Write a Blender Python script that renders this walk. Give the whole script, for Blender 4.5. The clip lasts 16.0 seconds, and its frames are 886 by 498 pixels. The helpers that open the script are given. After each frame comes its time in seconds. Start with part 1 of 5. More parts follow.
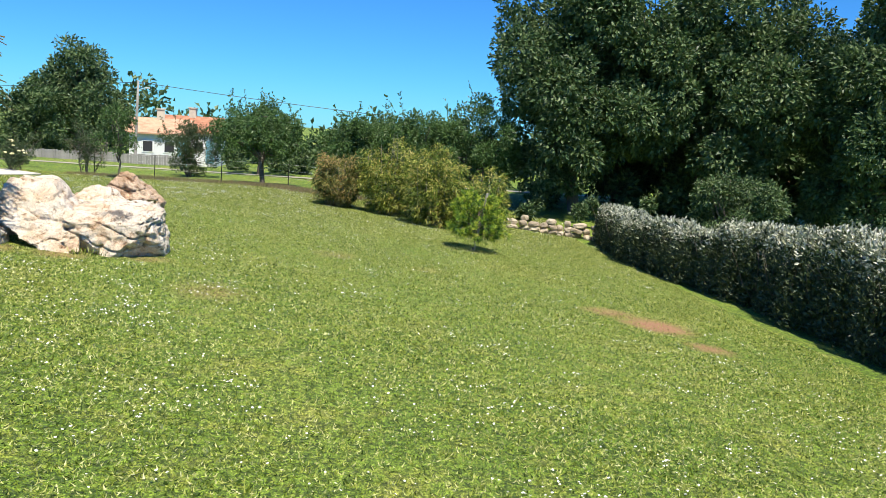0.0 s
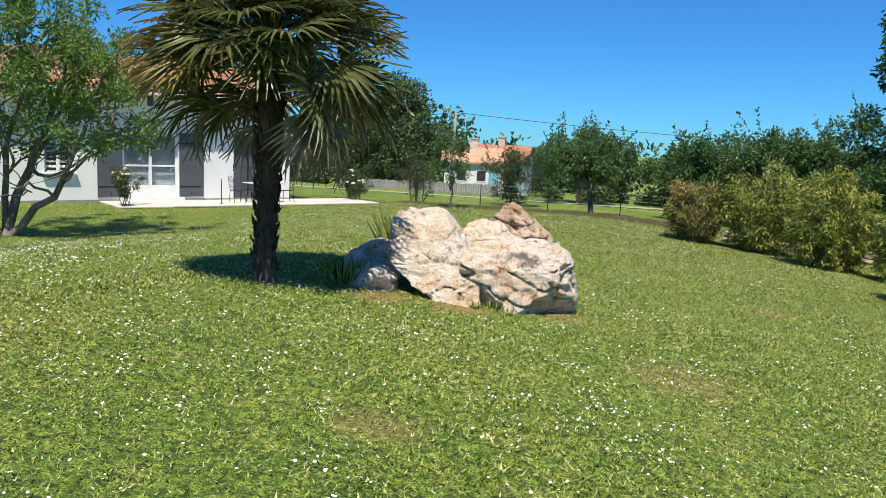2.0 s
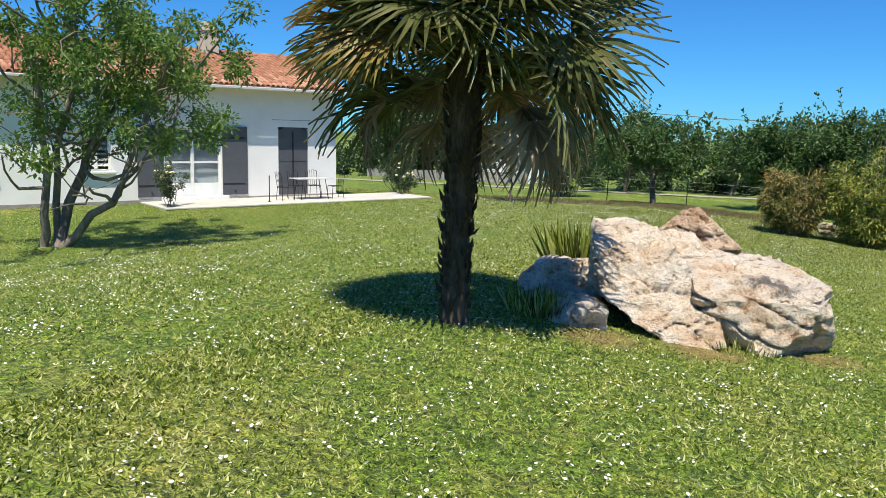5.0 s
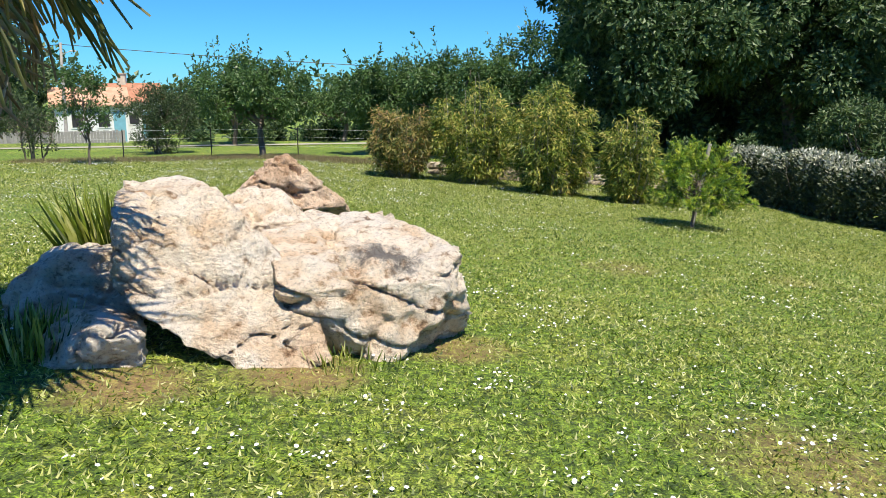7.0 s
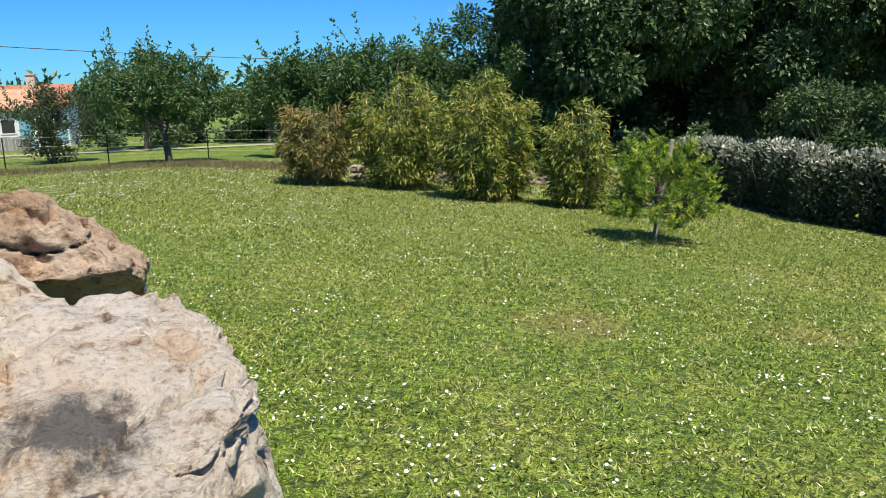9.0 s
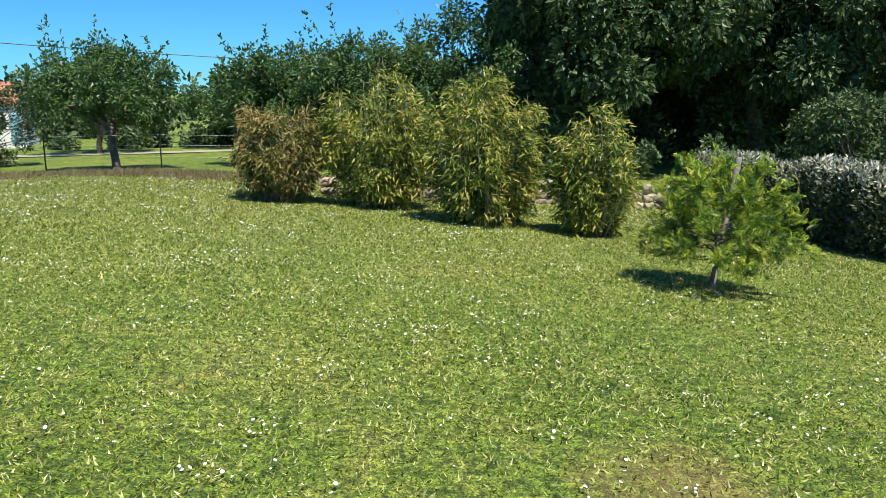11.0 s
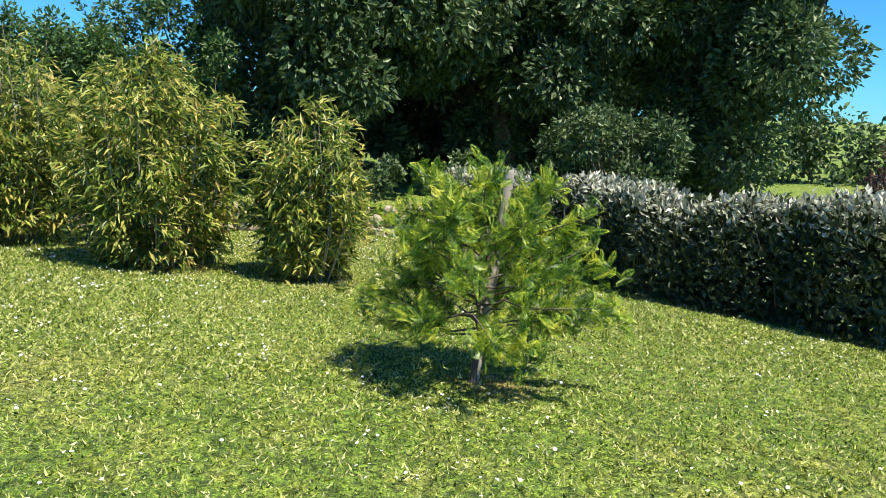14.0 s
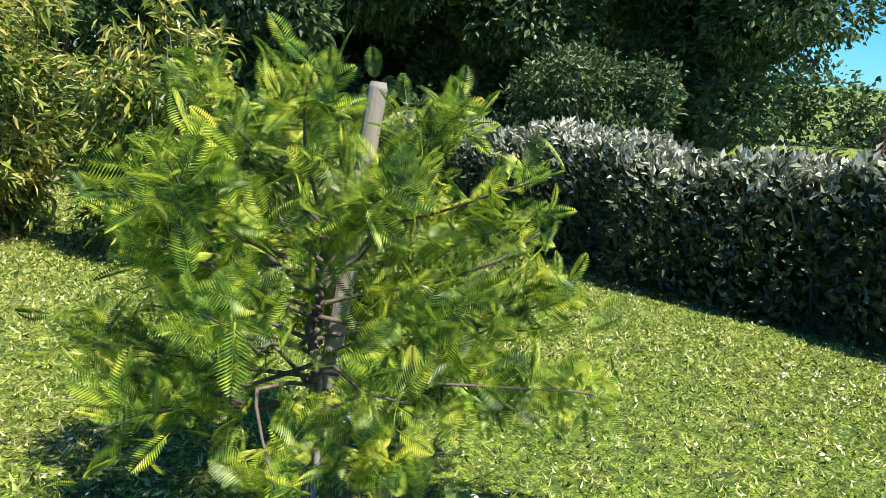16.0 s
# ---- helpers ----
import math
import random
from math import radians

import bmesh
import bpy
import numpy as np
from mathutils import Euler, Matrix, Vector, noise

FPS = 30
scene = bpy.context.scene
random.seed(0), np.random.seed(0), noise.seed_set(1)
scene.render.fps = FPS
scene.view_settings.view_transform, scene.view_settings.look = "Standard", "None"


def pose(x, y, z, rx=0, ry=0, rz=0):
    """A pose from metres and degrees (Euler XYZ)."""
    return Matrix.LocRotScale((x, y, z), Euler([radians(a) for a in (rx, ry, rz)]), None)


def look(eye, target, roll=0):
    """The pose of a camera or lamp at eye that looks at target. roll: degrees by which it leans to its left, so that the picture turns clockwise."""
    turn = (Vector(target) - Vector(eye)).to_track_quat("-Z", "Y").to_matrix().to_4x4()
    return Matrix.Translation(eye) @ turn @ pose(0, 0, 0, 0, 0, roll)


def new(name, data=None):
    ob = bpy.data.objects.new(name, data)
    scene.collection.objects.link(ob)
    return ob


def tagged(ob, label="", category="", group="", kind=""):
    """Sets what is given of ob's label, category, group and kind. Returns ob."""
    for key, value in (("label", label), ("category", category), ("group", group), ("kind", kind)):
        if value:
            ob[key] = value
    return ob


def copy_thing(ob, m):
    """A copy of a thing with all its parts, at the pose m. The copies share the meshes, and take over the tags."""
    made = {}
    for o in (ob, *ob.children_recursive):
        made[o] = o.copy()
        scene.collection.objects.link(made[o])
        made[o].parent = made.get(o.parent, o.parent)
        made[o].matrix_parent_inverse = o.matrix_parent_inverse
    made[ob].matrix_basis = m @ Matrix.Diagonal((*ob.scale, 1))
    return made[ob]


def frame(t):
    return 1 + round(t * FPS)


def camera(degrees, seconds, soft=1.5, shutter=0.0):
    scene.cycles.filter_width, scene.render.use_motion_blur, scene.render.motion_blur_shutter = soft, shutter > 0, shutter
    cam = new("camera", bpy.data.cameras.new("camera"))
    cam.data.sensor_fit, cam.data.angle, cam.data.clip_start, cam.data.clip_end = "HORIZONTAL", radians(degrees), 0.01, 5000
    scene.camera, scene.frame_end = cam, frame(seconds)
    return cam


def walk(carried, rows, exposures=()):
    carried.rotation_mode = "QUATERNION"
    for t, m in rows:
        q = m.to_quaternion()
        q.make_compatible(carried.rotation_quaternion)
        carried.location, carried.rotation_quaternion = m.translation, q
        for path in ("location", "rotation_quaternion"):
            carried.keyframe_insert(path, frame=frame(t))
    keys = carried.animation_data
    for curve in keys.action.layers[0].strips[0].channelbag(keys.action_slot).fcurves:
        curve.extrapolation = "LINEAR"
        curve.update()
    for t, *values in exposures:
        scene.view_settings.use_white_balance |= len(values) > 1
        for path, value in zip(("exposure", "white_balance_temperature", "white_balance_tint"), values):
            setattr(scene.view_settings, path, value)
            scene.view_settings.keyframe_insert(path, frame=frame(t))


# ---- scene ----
# ---- camera and walk ----
cam = camera(60.0, 16.0, soft=0.6)
ROWS = [
    (0, 1.780, -1.700, 2.060, 2.85, -8.70, -3.72),
    (0.5, 1.354, -0.800, 1.950, 7.93, -7.97, -3.70),
    (1, 0.659, -0.057, 1.860, 12.68, -7.84, -2.50),
    (1.5, -0.200, 0.591, 1.805, 18.10, -7.52, -1.90),
    (2, -1.020, 1.080, 1.785, 23.72, -7.75, -2.35),
    (2.5, -1.600, 1.203, 1.805, 27.34, -7.73, -2.45),
    (3, -2.157, 1.213, 1.847, 30.23, -7.87, -2.80),
    (3.2, -2.350, 1.220, 1.865, 31.59, -7.98, -2.70),
    (4.25, -3.250, 1.560, 1.865, 30.80, -8.40, -1.95),
    (5.3, -3.915, 2.330, 1.835, 19.30, -8.95, -1.20),
    (5.5, -3.953, 2.555, 1.832, 16.24, -9.14, -1.01),
    (6, -4.015, 3.206, 1.779, 7.56, -9.88, -0.41),
    (6.5, -3.919, 4.071, 1.668, 1.05, -10.94, 0.27),
    (7, -3.737, 4.871, 1.576, -3.98, -11.97, 0.31),
    (7.5, -3.484, 5.568, 1.518, -6.61, -12.49, 0.78),
    (8, -3.261, 6.290, 1.528, -7.45, -12.72, 1.23),
    (8.5, -3.065, 6.875, 1.510, -7.74, -12.66, 1.58),
    (9, -2.905, 7.564, 1.510, -7.99, -12.51, 1.69),
    (11.5, -2.670, 11.039, 1.338, -10.73, -11.63, -0.37),
    (12, -2.839, 11.537, 1.398, -14.75, -11.16, 0.38),
    (12.5, -2.578, 12.038, 1.345, -17.35, -10.79, 0.26),
    (13, -2.080, 12.672, 1.238, -21.50, -10.37, -0.56),
    (13.5, -1.518, 13.246, 1.127, -25.38, -10.52, -1.34),
    (14, -0.892, 13.868, 0.957, -27.38, -10.47, -1.66),
    (14.5, -0.480, 14.400, 0.867, -27.73, -10.77, -1.70),
    (15, 0.005, 15.035, 0.759, -28.59, -11.67, -1.35),
    (15.5, 0.419, 15.493, 0.682, -29.01, -12.57, -1.54),
    (16, 0.930, 15.985, 0.615, -28.70, -13.75, -3.11),
]
walk(cam, [(t, pose(x, y, z, 90 + pitch, roll, yaw)) for t, x, y, z, yaw, pitch, roll in ROWS],
     exposures=[(0.0, 0.55), (1.5, 0.35), (3.0, 0.2), (5.5, 0.34), (7.0, 0.52), (9.0, 0.32), (12.0, 0.58), (14.5, 0.8), (16.0, 0.85)])

# ---- sky and sun ----
SUN = Vector((0.17, -0.47, 1.0)).normalized()
world = bpy.data.worlds.new("sky")
scene.world = world
world.use_nodes = True
wn = world.node_tree
sky = wn.nodes.new("ShaderNodeTexSky")
sky.sky_type = "NISHITA"
sky.sun_disc = False
sky.sun_elevation = math.asin(SUN.z)
sky.sun_rotation = math.atan2(SUN.x, SUN.y)
sky.altitude, sky.air_density, sky.dust_density, sky.ozone_density = 600, 1.0, 0.0, 5.0
deep = wn.nodes.new("ShaderNodeMix")
deep.data_type, deep.blend_type = "RGBA", "MULTIPLY"
deep.inputs[0].default_value = 1.0
deep.inputs[7].default_value = (0.28, 0.78, 1.28, 1)
wn.links.new(sky.outputs[0], deep.inputs[6])
wn.links.new(deep.outputs[2], wn.nodes["Background"].inputs[0])
wn.nodes["Background"].inputs[1].default_value = 0.085
sun = new("sun", bpy.data.lights.new("sun", "SUN"))
sun.data.energy, sun.data.angle, sun.data.color = 5.0, radians(0.5), (1.0, 0.93, 0.78)
sun.matrix_world = look(SUN * 60, (0, 0, 0))

# ---- small helpers ----
rng = np.random.default_rng(7)


def smooth(a, b, x):
    t = np.clip((x - a) / (b - a), 0, 1)
    return t * t * (3 - 2 * t)


def gz(x, y):
    """Height of the ground: a lawn that falls to the hedge, level by the house and far off."""
    q = -0.08 * np.clip(x, -7, 9) - 0.046 * np.clip(y, -6, 27)
    q = q + (-0.75 - q) * smooth(-8, -18, x)
    q = q + (-1.25 - q) * smooth(27, 42, y)
    return q - 2.3 * smooth(46, 64, y) * smooth(14, 4, x) - 2.4 * smooth(9.5, 22, x)


def np_mesh(name, verts, faces, flat=True):
    """A mesh from arrays: verts (n, 3), faces (m, k)."""
    me = bpy.data.meshes.new(name)
    verts, faces = np.asarray(verts, np.float32), np.asarray(faces, np.int32)
    m, k = faces.shape
    me.vertices.add(len(verts))
    me.vertices.foreach_set("co", verts.ravel())
    me.loops.add(m * k)
    me.loops.foreach_set("vertex_index", faces.ravel())
    me.polygons.add(m)
    me.polygons.foreach_set("loop_start", np.arange(0, m * k, k, dtype=np.int32))
    me.polygons.foreach_set("loop_total", np.full(m, k, np.int32))
    me.polygons.foreach_set("use_smooth", np.full(m, not flat))
    me.update(calc_edges=True)
    return me


def mesh_part(name, me, material, parent, label=""):
    ob = new(name, me)
    if material and not me.materials:
        me.materials.append(material)
    ob.parent = parent
    return tagged(ob, label)


def part(name, bm, material, parent, label="", soft=False):
    me = bpy.data.meshes.new(name)
    bm.to_mesh(me)
    bm.free()
    for f in me.polygons:
        f.use_smooth = soft
    return mesh_part(name, me, material, parent, label)


def thing(name, label, category, m, group="", kind=""):
    ob = new(name)
    ob.matrix_world = m
    return tagged(ob, label, category, group, kind)


def box(bm, x0, x1, y0, y1, z0, z1, bevel=0.0):
    r = bmesh.ops.create_cube(bm, size=1, matrix=Matrix.Translation(((x0 + x1) / 2, (y0 + y1) / 2, (z0 + z1) / 2)) @ Matrix.Diagonal((x1 - x0, y1 - y0, z1 - z0, 1)))
    if bevel:
        edges = list({e for v in r["verts"] for e in v.link_edges})
        bmesh.ops.bevel(bm, geom=edges, offset=bevel, segments=1, affect="EDGES")
    return bm


def boxes(*dims, bevel=0.0):
    bm = bmesh.new()
    for d in dims:
        box(bm, *d, bevel=bevel)
    return bm


def tubes(paths, sides=8):
    """One array mesh of tapered tubes; each path is a list of (point, radius)."""
    V, F, n = [], [], 0
    ring = np.linspace(0, 2 * np.pi, sides, endpoint=False)
    for path in paths:
        pts = np.array([p for p, _ in path], float)
        rad = np.array([r for _, r in path], float)
        tang = np.gradient(pts, axis=0)
        tang /= np.linalg.norm(tang, axis=1)[:, None] + 1e-9
        ref = np.array([0.0, 0.0, 1.0]) if abs(tang[0, 2]) < 0.9 else np.array([1.0, 0.0, 0.0])
        a = np.cross(tang, ref)
        a /= np.linalg.norm(a, axis=1)[:, None] + 1e-9
        b = np.cross(tang, a)
        rings = pts[:, None] + rad[:, None, None] * (np.cos(ring)[None, :, None] * a[:, None] + np.sin(ring)[None, :, None] * b[:, None])
        V.append(rings.reshape(-1, 3))
        for i in range(len(pts) - 1):
            for j in range(sides):
                k = (j + 1) % sides
                F.append((n + i * sides + j, n + i * sides + k, n + (i + 1) * sides + k, n + (i + 1) * sides + j))
        for end in (0, len(pts) - 1):
            for j in range(1, sides - 1, 2):
                F.append((n + end * sides, n + end * sides + j, n + end * sides + j + 1, n + end * sides + min(j + 2, sides - 1)) if j + 2 < sides else (n + end * sides, n + end * sides + j, n + end * sides + j + 1, n + end * sides + j + 1))
        n += len(pts) * sides
    F = np.array(F)
    F = F[(F[:, 2] != F[:, 3])]
    return np.concatenate(V), F


def unit(v):
    return v / (np.linalg.norm(v, axis=-1, keepdims=True) + 1e-9)


def leaves(pos, along, normal, length, width, fold=0.18):
    """Kite-shaped folded leaves: arrays of places, directions, normals, lengths and widths."""
    along = unit(along)
    side = unit(np.cross(along, normal))
    up = np.cross(side, along)
    L, W = np.asarray(length)[:, None], np.asarray(width)[:, None]
    mid = pos + along * L * 0.45
    v = np.stack([pos, mid + side * W / 2 + up * W * fold, pos + along * L - up * L * 0.12, mid - side * W / 2 + up * W * fold], 1).reshape(-1, 3)
    base = np.arange(len(pos))[:, None] * 4
    return v, np.concatenate([base + [0, 1, 2], base + [0, 2, 3]], 1).reshape(-1, 3)


def cloud(centres, radii, count, length, width, droop=0.2, shell=0.55, up=0.35, flat=1.0):
    """Leaves spread through clumps, thicker near each clump's outside."""
    centres, radii = np.asarray(centres, float), np.asarray(radii, float)
    pick = rng.choice(len(centres), count, p=radii ** 2 / (radii ** 2).sum())
    d = unit(rng.normal(size=(count, 3)))
    r = radii[pick] * (shell + (1 - shell) * rng.random(count)) * rng.uniform(0.75, 1.12, count)
    pos = centres[pick] + d * r[:, None] * np.array([1, 1, flat])
    along = unit(d + rng.normal(size=(count, 3)) * 0.6 + np.array([0, 0, -droop]))
    normal = unit(d * 0.5 + rng.normal(size=(count, 3)) * 0.6 + np.array([0, 0, up]))
    s = rng.uniform(0.65, 1.25, count)
    return leaves(pos, along, normal, length * s, width * s)


def limb(a, b, r0, r1, sag=0.1, steps=6):
    """A bent, tapering limb from a to b."""
    a, b = np.array(a, float), np.array(b, float)
    t = np.linspace(0, 1, steps)[:, None]
    bend = rng.normal(size=3) * np.linalg.norm(b - a) * sag
    pts = a + (b - a) * t + bend * np.sin(np.pi * t) + rng.normal(size=(steps, 3)) * np.linalg.norm(b - a) * 0.02 * np.sin(np.pi * t)
    return [(p, r0 + (r1 - r0) * k) for p, k in zip(pts, t[:, 0])]


# ---- materials ----
def nodes_of(name):
    m = bpy.data.materials.new(name)
    m.use_nodes = True
    return m, m.node_tree.nodes, m.node_tree.links, m.node_tree.nodes["Principled BSDF"]


def ramp_node(N, stops):
    r = N.new("ShaderNodeValToRGB")
    e = r.color_ramp.elements
    while len(e) < len(stops):
        e.new(0.5)
    for el, (p, c) in zip(e, stops):
        el.position, el.color = p, (*c, 1)
    return r


def noise_node(N, Lk, scale, detail=5.0, rough=0.6, coords="Object", stretch=None):
    tc = N.new("ShaderNodeTexCoord")
    n = N.new("ShaderNodeTexNoise")
    n.inputs["Scale"].default_value, n.inputs["Detail"].default_value, n.inputs["Roughness"].default_value = scale, detail, rough
    if stretch:
        mp = N.new("ShaderNodeMapping")
        mp.inputs["Scale"].default_value = stretch
        Lk.new(tc.outputs[coords], mp.inputs[0])
        Lk.new(mp.outputs[0], n.inputs[0])
    else:
        Lk.new(tc.outputs[coords], n.inputs[0])
    return n


def surface(name, stops, scale=4.0, rough=0.8, fine=60.0, bump=0.3, dist=0.01, metal=0.0, coords="Object", stretch=None, vary=0.0):
    """A grained surface: colour at two scales, fine relief."""
    m, N, Lk, B = nodes_of(name)
    n1 = noise_node(N, Lk, scale, 6, 0.65, coords, stretch)
    n2 = noise_node(N, Lk, fine, 4, 0.7, coords, stretch)
    mix = N.new("ShaderNodeMath")
    mix.operation = "MULTIPLY_ADD"
    mix.inputs[1].default_value, mix.inputs[2].default_value = 0.35, -0.175
    Lk.new(n2.outputs[0], mix.inputs[0])
    add = N.new("ShaderNodeMath")
    add.operation = "ADD"
    Lk.new(n1.outputs[0], add.inputs[0])
    Lk.new(mix.outputs[0], add.inputs[1])
    last = add
    if vary:
        oi = N.new("ShaderNodeObjectInfo")
        va = N.new("ShaderNodeMath")
        va.operation = "MULTIPLY_ADD"
        va.inputs[1].default_value = vary
        Lk.new(oi.outputs["Random"], va.inputs[0])
        Lk.new(add.outputs[0], va.inputs[2])
        sub = N.new("ShaderNodeMath")
        sub.operation = "SUBTRACT"
        sub.inputs[1].default_value = vary / 2
        Lk.new(va.outputs[0], sub.inputs[0])
        last = sub
    r = ramp_node(N, stops)
    Lk.new(last.outputs[0], r.inputs[0])
    Lk.new(r.outputs[0], B.inputs["Base Color"])
    B.inputs["Roughness"].default_value, B.inputs["Metallic"].default_value = rough, metal
    bp = N.new("ShaderNodeBump")
    bp.inputs["Strength"].default_value, bp.inputs["Distance"].default_value = bump, dist
    Lk.new(add.outputs[0], bp.inputs["Height"])
    Lk.new(bp.outputs[0], B.inputs["Normal"])
    return m


def foliage(name, stops, through_light=0.35, rough=0.45, scale=0.8, spread=0.55):
    """Leaves: every leaf its own tone, slow change through the crown, light passing through."""
    m, N, Lk, B = nodes_of(name)
    g = N.new("ShaderNodeNewGeometry")
    n = noise_node(N, Lk, scale, 3, 0.6)
    a = N.new("ShaderNodeMix")
    a.data_type = "FLOAT"
    a.inputs[0].default_value = spread
    Lk.new(n.outputs[0], a.inputs[2])
    Lk.new(g.outputs["Random Per Island"], a.inputs[3])
    r = ramp_node(N, stops)
    Lk.new(a.outputs[0], r.inputs[0])
    Lk.new(r.outputs[0], B.inputs["Base Color"])
    B.inputs["Roughness"].default_value = rough
    t = N.new("ShaderNodeBsdfTranslucent")
    Lk.new(r.outputs[0], t.inputs[0])
    ms = N.new("ShaderNodeMixShader")
    ms.inputs[0].default_value = through_light
    Lk.new(B.outputs[0], ms.inputs[1])
    Lk.new(t.outputs[0], ms.inputs[2])
    Lk.new(ms.outputs[0], N["Material Output"].inputs[0])
    return m


def plain(name, colour, rough=0.5, metal=0.0):
    return surface(name, [(0.3, tuple(c * 0.86 for c in colour)), (0.7, tuple(min(c * 1.08, 1) for c in colour))], 3.0, rough, 45.0, 0.12, 0.004, metal)


def lawn_material():
    m, N, Lk, B = nodes_of("lawn")
    big = noise_node(N, Lk, 0.35, 5, 0.6)
    mid = noise_node(N, Lk, 2.6, 6, 0.7)
    fine = noise_node(N, Lk, 70.0, 4, 0.7)
    tuft = noise_node(N, Lk, 17.0, 5, 0.75)
    r1 = ramp_node(N, [(0.34, (0.096, 0.165, 0.015)), (0.5, (0.17, 0.25, 0.03)), (0.64, (0.33, 0.31, 0.08))])
    Lk.new(mid.outputs[0], r1.inputs[0])
    r2 = ramp_node(N, [(0.36, (0.105, 0.195, 0.016)), (0.55, (0.18, 0.26, 0.035)), (0.7, (0.36, 0.33, 0.11))])
    Lk.new(big.outputs[0], r2.inputs[0])
    mx = N.new("ShaderNodeMix")
    mx.data_type = "RGBA"
    mx.inputs[0].default_value = 0.5
    Lk.new(r1.outputs[0], mx.inputs[6])
    Lk.new(r2.outputs[0], mx.inputs[7])
    r3 = ramp_node(N, [(0.34, (0.15, 0.18, 0.12)), (0.5, (0.75, 0.78, 0.66)), (0.66, (1.75, 1.65, 1.45))])
    Lk.new(fine.outputs[0], r3.inputs[0])
    mu = N.new("ShaderNodeMix")
    mu.data_type, mu.blend_type = "RGBA", "MULTIPLY"
    mu.inputs[0].default_value = 1.0
    Lk.new(mx.outputs[2], mu.inputs[6])
    Lk.new(r3.outputs[0], mu.inputs[7])
    r4 = ramp_node(N, [(0.4, (0.3, 0.36, 0.25)), (0.5, (0.95, 0.97, 0.9)), (0.6, (1.75, 1.7, 1.5))])
    Lk.new(tuft.outputs[0], r4.inputs[0])
    mt = N.new("ShaderNodeMix")
    mt.data_type, mt.blend_type = "RGBA", "MULTIPLY"
    mt.inputs[0].default_value = 1.0
    Lk.new(mu.outputs[2], mt.inputs[6])
    Lk.new(r4.outputs[0], mt.inputs[7])
    # worn earth patches with ragged edges
    geo = N.new("ShaderNodeNewGeometry")
    rag = noise_node(N, Lk, 3.2, 5, 0.7)
    last = mt.outputs[2]
    for cx, cy, rad, tone in BARE:
        dist = N.new("ShaderNodeVectorMath")
        dist.operation = "DISTANCE"
        flatp = N.new("ShaderNodeVectorMath")
        flatp.operation = "MULTIPLY"
        flatp.inputs[1].default_value = (1, 1, 0)
        Lk.new(geo.outputs["Position"], flatp.inputs[0])
        Lk.new(flatp.outputs[0], dist.inputs[0])
        dist.inputs[1].default_value = (cx, cy, 0)
        k = N.new("ShaderNodeMath")
        k.operation = "MULTIPLY_ADD"
        k.inputs[1].default_value = 1.0 / rad
        Lk.new(dist.outputs["Value"], k.inputs[0])
        Lk.new(rag.outputs[0], k.inputs[2])
        fade = ramp_node(N, [(0.85, (tone,) * 3), (1.0, (tone * 0.55,) * 3), (1.0, (0, 0, 0))])
        sc = N.new("ShaderNodeMath")
        sc.operation = "MULTIPLY"
        sc.inputs[1].default_value = 0.62
        Lk.new(k.outputs[0], sc.inputs[0])
        Lk.new(sc.outputs[0], fade.inputs[0])
        fade.color_ramp.elements[0].position, fade.color_ramp.elements[1].position, fade.color_ramp.elements[2].position = 0.5, 0.72, 0.95
        q = N.new("ShaderNodeMix")
        q.data_type = "RGBA"
        Lk.new(fade.outputs[0], q.inputs[0])
        Lk.new(last, q.inputs[6])
        q.inputs[7].default_value = (0.36, 0.19, 0.1, 1)
        last = q.outputs[2]
    Lk.new(last, B.inputs["Base Color"])
    B.inputs["Roughness"].default_value = 0.9
    bp = N.new("ShaderNodeBump")
    bp.inputs["Strength"].default_value, bp.inputs["Distance"].default_value = 0.8, 0.03
    Lk.new(fine.outputs[0], bp.inputs["Height"])
    Lk.new(bp.outputs[0], B.inputs["Normal"])
    return m


BARE = [(4.9, 10.85, 0.75, 1.0), (4.2, 11.5, 0.6, 0.7), (5.4, 9.6, 0.45, 0.8), (-4.3, 9.25, 0.5, 0.6), (-3.3, 9.9, 0.45, 0.5), (-5.2, 8.9, 0.5, 0.6), (-1.0, 13.6, 0.6, 0.35), (-1.7, 8.2, 0.7, 0.35), (1.9, 18.3, 0.4, 0.4), (0.5, 23.9, 0.8, 0.5), (2.1, 22.9, 0.7, 0.5), (-3.2, 5.2, 0.4, 0.35), (0.9, 13.2, 0.5, 0.35)]
M_LAWN = lawn_material()
M_BLADE = foliage("grass_blade", [(0.2, (0.03, 0.065, 0.006)), (0.42, (0.175, 0.245, 0.022)), (0.62, (0.44, 0.475, 0.085)), (0.82, (0.80, 0.77, 0.38))], 0.3, 0.42, 7.0, 0.62)
M_DAISY = plain("daisy_petal", (0.82, 0.82, 0.78), 0.7)
M_DRY = foliage("dry_grass", [(0.2, (0.16, 0.15, 0.06)), (0.6, (0.3, 0.25, 0.13)), (0.9, (0.24, 0.15, 0.09))], 0.3, 0.7)
M_BARK = surface("bark", [(0.3, (0.06, 0.048, 0.036)), (0.6, (0.17, 0.14, 0.11)), (0.8, (0.28, 0.25, 0.2))], 6, 0.9, 50, 0.8, 0.02, stretch=(1, 1, 0.25))
M_BARK_PALE = surface("pale_bark", [(0.3, (0.1, 0.085, 0.07)), (0.6, (0.24, 0.2, 0.16)), (0.8, (0.4, 0.36, 0.3))], 5, 0.9, 40, 0.6, 0.015, stretch=(1, 1, 0.3))
